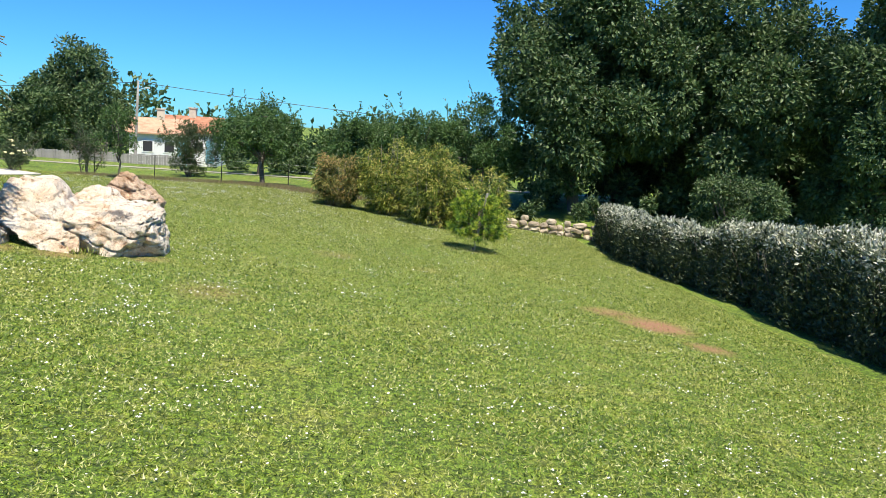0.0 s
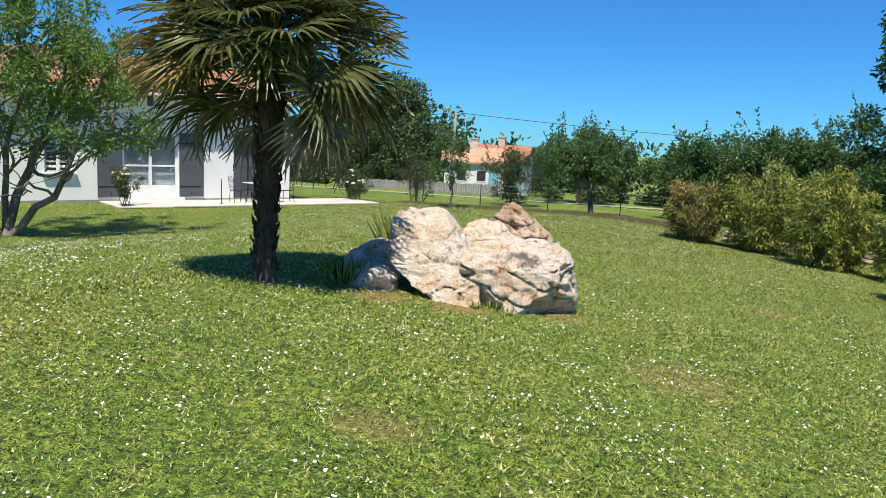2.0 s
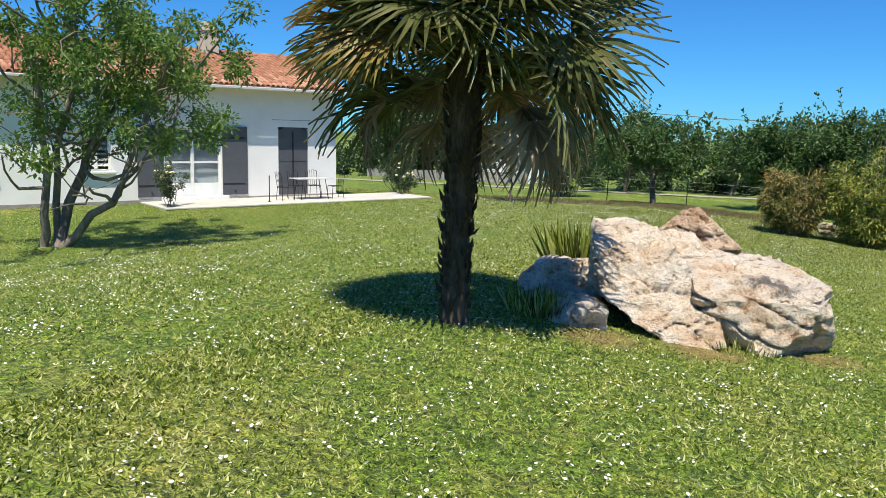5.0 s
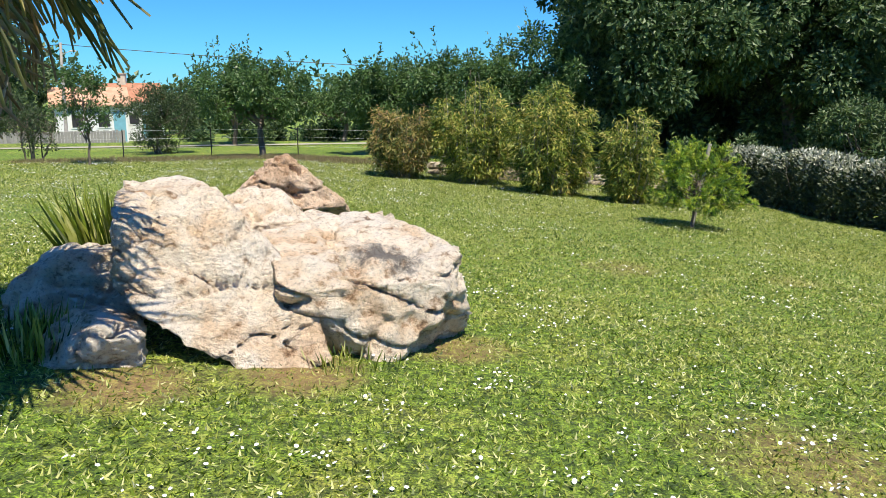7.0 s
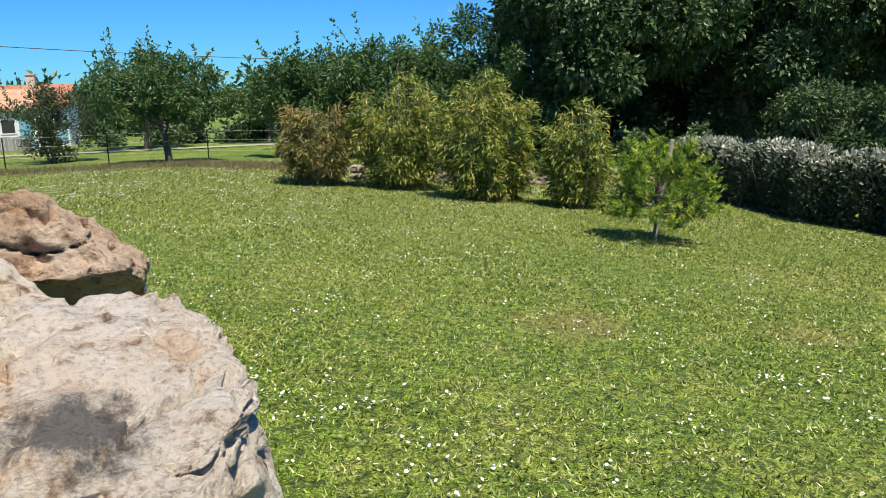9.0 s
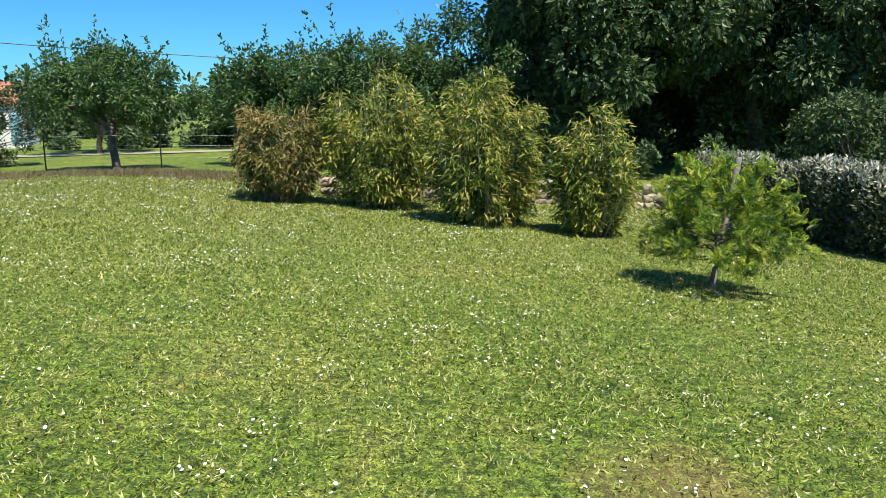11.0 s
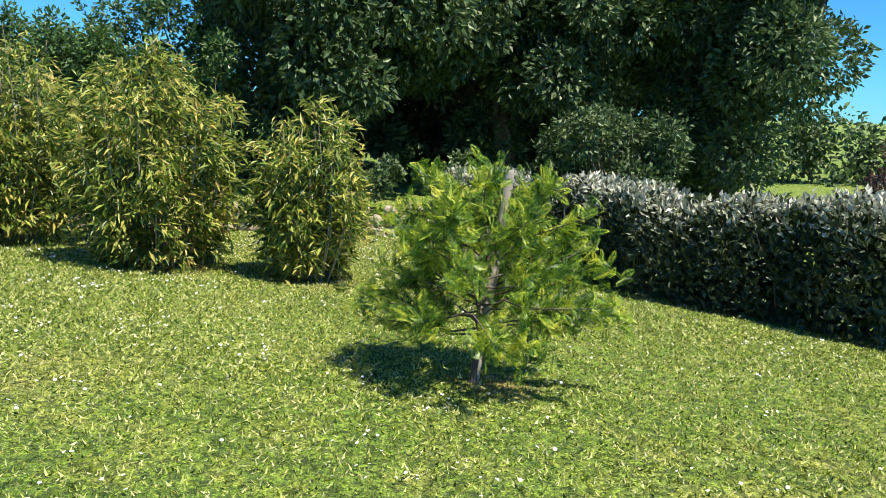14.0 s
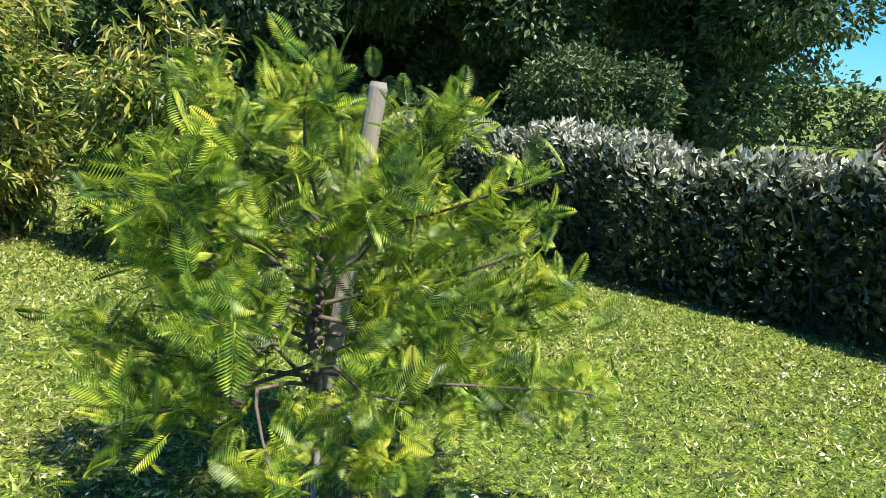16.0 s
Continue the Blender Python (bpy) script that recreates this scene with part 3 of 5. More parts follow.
def palm(x, y):
    base = Vector(on_ground(x, y, -0.03))
    top = 2.7
    root = thing("palm_tree", "fan palm with a fibrous brown trunk and drooping fronds", "palm tree", Matrix.Translation(base))
    path = [((0.0, 0.0, -0.05), 0.16), ((0.0, 0.0, 0.12), 0.125), ((0.01, 0.0, 0.7), 0.11), ((0.03, 0.01, 1.4), 0.12), ((0.04, 0.02, 2.0), 0.14), ((0.05, 0.02, top), 0.13), ((0.05, 0.02, top + 0.15), 0.03)]
    V, F = tubes([path], 18)
    mesh_part("trunk", np_mesh("trunk", V, F, False), M_FIBRE, root, "brown fibrous trunk")
    # old leaf bases, as stubs that stand off the trunk
    n = 330
    z = np.sort(rng.uniform(0.08, 2.4, n))
    a = np.arange(n) * 2.39996 + rng.normal(size=n) * 0.2
    rad = 0.112 + 0.014 * z
    out = np.stack([np.cos(a), np.sin(a), np.zeros(n)], 1)
    pos = out * rad[:, None] + np.stack([0.02 * z, 0.008 * z, z], 1)
    along = out * 0.55 + np.array([0, 0, 1.0]) + rng.normal(size=(n, 3)) * 0.2
    v, f = leaves(pos - out * 0.03, along, out, rng.uniform(0.09, 0.2, n), rng.uniform(0.03, 0.07, n), 0.5)
    mesh_part("leaf_bases", np_mesh("leaf_bases", v, f), M_FIBRE, root, "ragged fibrous leaf bases")["kind"] = "stuff"
    kinds = []
    for mat, spread, ln, drop, seeds in ((M_PALM, 4.3, 0.8, 0.5, (1, 2, 3)), (M_PALM_OLD, 4.0, 0.78, 0.4, (4, 5)), (M_PALM_DEAD, 2.4, 0.66, 1.0, (6, 7))):
        kinds.append([])
        for s in seeds:
            v, f = fan(34 if mat is not M_PALM_DEAD else 22, spread, ln, drop, s)
            me = np_mesh("frond", v, f)
            me.materials.append(mat)
            kinds[-1].append(me)
    hub = np.array([0.05, 0.02, top])
    for i in range(78):
        az = i * 2.39996 + rng.normal() * 0.15
        lift = 82 - i * 1.35 + rng.normal() * 7
        kind = 0 if i < 66 else 2
        if i in (17, 23, 29, 33, 37, 40, 43, 46, 49, 52, 55, 58, 61):
            kind = 1
        reach = rng.uniform(0.8, 1.08) * (0.8 if kind == 2 else 1.0) * (0.55 + 0.45 * math.cos(math.radians(lift * 0.7)))
        if lift < 16 and abs((math.degrees(az) + 90 + 180) % 360 - 180) < 62:
            lift = 18 + 26 * rng.random()
            kind = 0
        e = math.radians(lift)
        d = np.array([math.cos(az) * math.cos(e), math.sin(az) * math.cos(e), math.sin(e)])
        start = hub + np.array([0, 0, -0.006 * i])
        sag = np.array([0, 0, -0.16 * reach])
        end = start + d * reach + sag
        stalks = [[(start, 0.016), (start + d * reach * 0.5 + sag * 0.2, 0.011), (end, 0.008)]]
        sv, sf = tubes(stalks, 5)
        mesh_part("stalk", np_mesh("stalk", sv, sf), M_PALM, root, "thin green frond stalk")
        tip = unit(end - (start + d * reach * 0.5 + sag * 0.2))
        me = kinds[kind][i % len(kinds[kind])]
        ob = new("frond", me)
        ob.parent = root
        xa = Vector(tip)
        za = Vector((0, 0, 1)) if abs(tip[2]) < 0.95 else Vector((-math.cos(az), -math.sin(az), 0))
        ya = za.cross(xa).normalized()
        za = xa.cross(ya)
        rot = Matrix((xa, ya, za)).transposed().to_4x4()
        ob.matrix_local = Matrix.Translation(end) @ rot @ pose(0, 0, 0, rng.normal() * 22, 26 + rng.normal() * 10, 0)
    return root


palm(-6.42, 8.36)


# ---- trees and bushes ----
def tree(name, label, category, x, y, height, crown, trunk_r, fork, mat, leaf, count, clumps, clump_r, bark=None, group="", trunks=1, twigs=0.0, dz=0.0, shell=0.45, droop=0.2, crown_shift=(0, 0)):
    """crown: (radius x, radius y, bottom, top) above the ground. Clumps fill an uneven ellipsoid; limbs run to them."""
    base = Vector(on_ground(x, y, dz))
    root = thing(name, label, category, Matrix.Translation(base), group)
    rx, ry, z0, z1 = crown
    mid, half = (z0 + z1) / 2, (z1 - z0) / 2
    d = unit(rng.normal(size=(clumps, 3)))
    q = rng.random(clumps) ** 0.42
    c = d * q[:, None] * np.array([rx, ry, half]) * rng.uniform(0.82, 1.1, (clumps, 1)) + np.array([crown_shift[0], crown_shift[1], mid])
    c[:, 2] = np.maximum(c[:, 2], 0.15)
    r = clump_r * rng.uniform(0.6, 1.3, clumps)
    top = np.array([crown_shift[0] * 0.5, crown_shift[1] * 0.5, max(fork + 0.3, mid)])
    paths = []
    for k in range(trunks):
        foot = np.array([rng.normal() * 0.12 * (trunks > 1), rng.normal() * 0.12 * (trunks > 1), -0.1])
        lean = rng.normal(size=2) * 0.25 * (trunks > 1)
        head = np.array([top[0] + lean[0] * height * 0.35, top[1] + lean[1] * height * 0.35, top[2]])
        paths.append(limb(foot, head, trunk_r, trunk_r * 0.45, 0.04, 9))
        for j in rng.choice(clumps, min(clumps, 16), replace=False):
            t = rng.uniform(0.35, 1.0)
            s = foot + (head - foot) * max(t, fork / max(top[2], 0.1) * 0.8)
            paths.append(limb(s, c[j], trunk_r * 0.4, trunk_r * 0.08, 0.12, 6))
    V, F = tubes(paths, 8)
    mesh_part("trunk", np_mesh("trunk", V, F, False), bark or M_BARK, root, "rough bark trunk and limbs")
    v, f = cloud(c, r, count, leaf[0], leaf[1], droop, shell)
    if twigs:
        n = int(twigs)
        a = rng.uniform(0, 2 * np.pi, n)
        p0 = np.stack([np.cos(a) * rx * 0.7, np.sin(a) * ry * 0.7, mid + half * rng.uniform(0.2, 0.9, n)], 1)
        dirs = unit(np.stack([np.cos(a) * 0.5, np.sin(a) * 0.5, np.ones(n)], 1) + rng.normal(size=(n, 3)) * 0.3)
        t = np.repeat(rng.uniform(0.3, 1.0, n) * rx * 0.5, 18)[:, None] * rng.random((n * 18, 1))
        pos = np.repeat(p0, 18, 0) + np.repeat(dirs, 18, 0) * t
        v2, f2 = leaves(pos, np.repeat(dirs, 18, 0) + rng.normal(size=(n * 18, 3)) * 0.9, rng.normal(size=(n * 18, 3)), np.full(n * 18, leaf[0]), np.full(n * 18, leaf[1]))
        f = np.concatenate([f, f2 + len(v)])
        v = np.concatenate([v, v2])
    mesh_part("crown", np_mesh("crown", v, f), mat, root)
    return root


# the wood behind the low wall
BIGS = "tall dark trees behind the garden"
tree("tree", "tall dense dark green broadleaf tree behind the stone wall", "tree", 6.5, 35.5, 12, (4.4, 4.2, 1.2, 12.0), 0.3, 3, M_BIG, (0.24, 0.13), 66000, 100, 1.08, group=BIGS, shell=0.8)
tree("tree", "tall dense dark green broadleaf tree behind the stone wall", "tree", 12.6, 35.0, 13, (4.4, 4.2, 1.0, 12.8), 0.32, 3, M_BIG, (0.24, 0.13), 66000, 100, 1.08, group=BIGS, shell=0.8)
tree("tree", "tall leafy tree beyond the hedge, sunlit on one side", "tree", 18.2, 31.8, 15, (3.5, 3.6, 1.6, 15.5), 0.3, 4, M_BIG, (0.22, 0.12), 66000, 95, 1.0, group=BIGS, shell=0.8)
tree("tree", "dark tree standing deep in the wood", "tree", 9.5, 42.0, 10, (5.0, 4.0, 0.5, 10.0), 0.3, 2, M_BIG, (0.34, 0.2), 26000, 110, 1.1, group=BIGS)
tree("tree", "dark tree standing deep in the wood", "tree", 17.0, 42.0, 10, (5.0, 4.0, 0.5, 9.0), 0.3, 2, M_BIG, (0.34, 0.2), 22000, 90, 1.1, group=BIGS)
tree("tree", "dark tree standing deep in the wood", "tree", 22.5, 40.5, 12, (4.2, 4.0, 0.8, 13.5), 0.3, 2, M_BIG, (0.3, 0.17), 30000, 110, 1.0, group=BIGS)
tree("purple_bush", "purple-brown leaved bush beyond the hedge", "bush", 20.3, 26.4, 4.6, (1.5, 1.4, 0.5, 4.7), 0.08, 0.6, M_PURPLE, (0.13, 0.08), 7000, 40, 0.45)
tree("tree", "leafy tree close behind the hedge", "tree", 12.2, 29.5, 4, (2.0, 1.8, 0.3, 3.4), 0.12, 0.6, M_BIG, (0.16, 0.08), 12000, 55, 0.5, group=BIGS)
# cherry row behind the canes
CH = "orchard trees"
for x, y, h, r in ((-3.9, 36.5, 4.0, 2.0), (-1.0, 35.5, 4.5, 2.2), (1.9, 34.5, 5.2, 2.3)):
    tree("cherry_tree", "bushy green cherry tree with upright twigs", "tree", x, y, h, (r, r, 0.7, h * 0.92), 0.12, 1.0, M_CHERRY, (0.15, 0.075), 17000, 70, 0.5, group=CH, twigs=26)
tree("cherry_tree", "round-headed green fruit tree on mown grass", "tree", -8.6, 34.9, 4.0, (2.2, 2.2, 0.9, 3.7), 0.13, 1.0, M_CHERRY, (0.14, 0.075), 13000, 52, 0.45, group=CH, twigs=14)
tree("cherry_tree", "round-headed green fruit tree on mown grass", "tree", -11.5, 44.3, 4.4, (2.3, 2.3, 0.9, 4.2), 0.13, 1.0, M_CHERRY, (0.16, 0.09), 9000, 46, 0.5, group=CH, twigs=10)
tree("cherry_tree", "round-headed green fruit tree on mown grass", "tree", -6.2, 47.0, 4.0, (2.4, 2.3, 0.9, 3.8), 0.13, 1.0, M_CHERRY, (0.16, 0.09), 8000, 40, 0.5, group=CH)
tree("young_tree", "slim young tree with a loose narrow crown", "tree", -13.0, 29.3, 3.2, (0.85, 0.85, 0.9, 3.1), 0.045, 0.8, M_CHERRY, (0.11, 0.05), 2600, 26, 0.28, twigs=8)
tree("wild_bush", "wild brownish-green thicket at the lawn's edge", "bush", -13.6, 38.5, 3.0, (1.9, 1.6, 0.2, 2.9), 0.05, 0.3, M_ROSE, (0.11, 0.05), 9000, 44, 0.4, trunks=4, twigs=20)
tree("shrub", "twiggy grey-green shrub on the lawn", "bush", -16.5, 33.5, 2.6, (1.0, 0.9, 0.4, 2.6), 0.035, 0.3, M_ROSE, (0.09, 0.04), 3200, 30, 0.3, M_BARK_PALE, trunks=5)
tree("tree", "tall dark tree beyond the garden fence", "tree", -30.0, 58.0, 9, (4.0, 4.0, 1.0, 10.4), 0.3, 2, M_BIG, (0.3, 0.16), 22000, 90, 0.9, group="distant trees")
tree("tree", "tall dark tree beyond the garden fence", "tree", -34.5, 60.0, 8, (2.6, 2.6, 1.0, 7.6), 0.25, 2, M_BIG, (0.3, 0.16), 12000, 60, 0.8, group="distant trees")


def canes(label, x, y, width, height, mat, count):
    """A clump of upright canes clothed in long drooping leaves."""
    base = Vector(on_ground(x, y))
    root = thing("cane_clump", label, "bush", Matrix.Translation(base), "clumps along the lawn's edge")
    n = 46
    a, q = rng.uniform(0, 2 * np.pi, n), np.sqrt(rng.random(n))
    foot = np.stack([np.cos(a) * q * width * 0.17, np.sin(a) * q * width * 0.17, np.full(n, -0.05)], 1)
    head = np.stack([np.cos(a) * q * width * 0.44, np.sin(a) * q * width * 0.44, height * rng.uniform(0.55, 1.06, n) * (1 - 0.2 * q)], 1)
    bow = 0.07 * width
    mid = (foot + head) / 2 + np.stack([np.cos(a), np.sin(a), np.zeros(n)], 1) * bow
    for i in range(n):
        V, F = tubes([[(foot[i], 0.012), (mid[i], 0.009), (head[i], 0.003)]], 5)
        mesh_part("cane", np_mesh("cane", V, F), M_STAKE, root)
    # leaves hang in tufts from side shoots, thin near the ground
    tufts = count // 26
    k = rng.integers(0, n, tufts)
    t = 0.1 + 0.92 * rng.random(tufts) ** 0.8
    p = (1 - t[:, None]) ** 2 * foot[k] + 2 * t[:, None] * (1 - t[:, None]) * mid[k] + t[:, None] ** 2 * head[k]
    out = unit(np.stack([np.cos(a[k]), np.sin(a[k]), np.zeros(tufts)], 1) + rng.normal(size=(tufts, 3)) * np.array([0.9, 0.9, 0.3]))
    bulge = (0.04 + 0.15 * width * np.sin(np.pi * np.clip(t, 0, 0.96)) ** 0.8) * rng.random(tufts) ** 0.6
    p = p + out * bulge[:, None]
    j = np.repeat(np.arange(tufts), 26)
    m = len(j)
    pos = p[j] + rng.normal(size=(m, 3)) * np.array([0.085, 0.085, 0.07])
    pos[:, 2] = np.maximum(pos[:, 2], 0.04)
    along = out[j] * 0.75 + np.array([0, 0, -0.3]) + rng.normal(size=(m, 3)) * 0.6
    s = rng.uniform(0.6, 1.3, m)
    v, f = leaves(pos, along, np.array([0, 0, 1.0]) + rng.normal(size=(m, 3)) * 0.7, 0.15 * s, 0.034 * s)
    mesh_part("leaves", np_mesh("leaves", v, f), mat, root, "long narrow drooping leaves")
    return root


canes("tan-tipped clump of leafy canes on the lawn", -3.45, 26.7, 1.9, 2.15, M_CANE_TAN, 11500)
canes("tall yellow-green clump of leafy canes", -1.35, 26.2, 2.35, 2.95, M_CANE, 15000)
canes("broad green clump of leafy canes", 0.3, 24.1, 2.2, 2.7, M_CANE, 15000)
canes("slim green clump of leafy canes", 2.05, 23.0, 1.45, 2.3, M_CANE, 10000)


def sapling(x, y):
    base = Vector(on_ground(x, y))
    root = thing("sapling", "young feathery-leaved tree tied to a wooden stake", "tree", Matrix.Translation(base))
    foot, head = np.array([0.0, 0.0, -0.05]), np.array([0.12, 0.05, 1.1])
    paths = [limb(foot, head, 0.028, 0.012, 0.03, 8)]
    n = 44
    a = np.arange(n) * 2.39996
    z = 0.36 + 1.06 * np.linspace(0, 1, n)
    reach = (0.86 - 0.42 * np.linspace(0, 1, n) ** 2.4) * rng.uniform(0.6, 1.2, n)
    tips = np.stack([0.1 + np.cos(a) * reach, 0.03 + np.sin(a) * reach, z + rng.uniform(-0.05, 0.16, n)], 1)
    for i in range(n):
        paths.append(limb(foot + (head - foot) * min(0.98, 0.34 + 0.6 * i / n), tips[i], 0.009, 0.003, 0.08, 6))
    for k, one in enumerate(paths):
        V, F = tubes([one], 6)
        mesh_part("branch" if k else "trunk", np_mesh("branch", V, F, False), M_BARK, root)
    # one feather leaf along +x: a rib and paired leaflets
    m = 17
    q = np.linspace(0.12, 1, m)
    pos = np.concatenate([np.stack([q, np.zeros(m), 0.05 * np.sin(q * 3)], 1)] * 2)
    sgn = np.repeat([1.0, -1.0], m)
    along = np.stack([np.full(2 * m, 0.55), sgn, np.full(2 * m, 0.25)], 1)
    ln = np.concatenate([0.33 * np.sin(np.pi * (0.12 + 0.8 * q))] * 2)
    lv, lf = leaves(pos, along, np.tile([0, 0, 1.0], (2 * m, 1)), ln, np.full(2 * m, 0.042), 0.1)
    rib = np.array([[0, -0.012, 0], [0, 0.012, 0], [1.0, 0, 0.0]])
    lf = np.concatenate([lf, [[len(lv), len(lv) + 1, len(lv) + 2]]])
    lv = np.concatenate([lv, rib])
    count = 2900
    k = rng.integers(0, n, count)
    t = rng.uniform(0.45, 1.0, count)
    start = foot + (head - foot) * np.minimum(0.98, 0.34 + 0.6 * np.arange(n) / n)[:, None]
    p = start[k] + (tips - start)[k] * t[:, None] + rng.normal(size=(count, 3)) * 0.05
    away = unit((p - np.array([0.1, 0.03, 0.75])) * np.array([1, 1, 0.6]))
    d = unit(away * 0.5 + rng.normal(size=(count, 3)) * 0.75 + np.array([0, 0, 0.35]))
    sz = rng.uniform(0.085, 0.165, count)
    upv = unit(away * 0.6 + np.array([0, 0, 0.7]) + rng.normal(size=(count, 3)) * 0.5)
    s = unit(np.cross(upv, d))
    u = np.cross(d, s)
    v = p[:, None] + sz[:, None, None] * (lv[None, :, :1] * d[:, None] + lv[None, :, 1:2] * s[:, None] + lv[None, :, 2:] * u[:, None])
    f = (np.arange(count)[:, None, None] * len(lv) + lf[None]).reshape(-1, 3)
    mesh_part("crown", np_mesh("crown", v.reshape(-1, 3), f), M_SAP, root, "bright green feathery leaves")
    stake = thing("stake", "weathered grey round wooden stake leaning by a sapling", "stake", Matrix.Translation(base + Vector((0.06, 0.03, 0))))
    V, F = tubes([[((-0.04, 0, -0.1), 0.036), ((0.1, 0.02, 0.7), 0.035), ((0.235, 0.05, 1.5), 0.034), ((0.237, 0.05, 1.52), 0.028)]], 14)
    mesh_part("post", np_mesh("post", V, F, True), M_STAKE, stake)


sapling(1.75, 18.4)


def hedge():
    """A clipped hedge of leafy shoots along the garden's side."""
    root = thing("hedge", "long clipped hedge with upper leaves coloured pale as sunlit", "hedge", pose(0, 0, 0))
    line = np.array([[8.9, 2.0], [8.65, 10.0], [8.2, 15.0], [7.15, 19.0], [6.65, 22.0], [7.0, 28.5]])
    n = 62000
    t = rng.random(n)
    y = 2 + 26.5 * t
    cx = np.interp(y, line[:, 1], line[:, 0])
    h = 1.40 + 0.5 * smooth(19, 13, y) + 0.09 * np.sin(y * 1.7) + 0.06 * np.sin(y * 4.3 + 1)
    side = rng.random(n)
    depth = rng.random(n) ** 1.6 * 0.32
    wob = 0.1 * np.sin(y * 2.3) + 0.07 * np.sin(y * 5.1 + 2)
    z = np.where(side < 0.52, h * rng.random(n) ** 0.9, h * (0.9 + 0.1 * rng.random(n)) + rng.normal(size=n) * 0.05)
    back = 0.5 * np.clip(z / h - 0.45, 0, 1) ** 1.7
    x = np.where(side < 0.44, cx - 0.55 + back + wob + depth, np.where(side < 0.52, cx + 0.75 - back - depth, cx - 0.3 + 0.85 * rng.random(n)))
    pos = np.stack([x, y, gz(x, y) + np.maximum(z, 0.03)], 1)
    out = np.where((side < 0.44)[:, None], [-1.0, 0, 0.35], np.where((side < 0.52)[:, None], [1.0, 0, 0.3], [0, 0, 1.0]))
    along = out * 0.7 + rng.normal(size=(n, 3)) * 0.55 + np.array([0, 0, 0.35])
    s = rng.uniform(0.7, 1.3, n)
    v, f = leaves(pos, along, out + rng.normal(size=(n, 3)) * 0.5, 0.095 * s, 0.048 * s)
    # more pale leaves with height, colouring the hedge top as if sunlit
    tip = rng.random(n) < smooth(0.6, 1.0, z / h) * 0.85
    vv = v.reshape(-1, 4, 3)
    for name, pick, mat in (("leaves", ~tip, M_HEDGE), ("shoot_growth", tip, M_HEDGE_LIT)):
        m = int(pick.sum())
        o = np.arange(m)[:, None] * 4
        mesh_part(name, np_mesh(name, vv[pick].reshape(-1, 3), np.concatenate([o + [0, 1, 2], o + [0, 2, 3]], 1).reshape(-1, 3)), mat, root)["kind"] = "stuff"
    paths = []
    for yy in np.arange(2.3, 28.4, 0.42):
        xx = float(np.interp(yy, line[:, 1], line[:, 0])) + rng.normal() * 0.08
        b = np.array(on_ground(xx, yy, -0.1))
        for k in range(4):
            paths.append(limb(b, b + np.array([rng.normal() * 0.28, rng.normal() * 0.25, 1.45]), 0.02, 0.005, 0.06, 5))
    V, F = tubes(paths, 5)
    mesh_part("stem_growth", np_mesh("stem_growth", V, F), M_BARK, root, "dark woody stems")["kind"] = "stuff"
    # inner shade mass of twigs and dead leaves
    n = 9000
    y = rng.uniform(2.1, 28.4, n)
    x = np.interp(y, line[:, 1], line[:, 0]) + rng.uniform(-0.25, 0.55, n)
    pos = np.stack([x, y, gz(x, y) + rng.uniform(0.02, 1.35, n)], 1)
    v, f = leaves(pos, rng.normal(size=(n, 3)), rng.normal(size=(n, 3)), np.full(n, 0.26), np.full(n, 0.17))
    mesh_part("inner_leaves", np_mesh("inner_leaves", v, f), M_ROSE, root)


hedge()

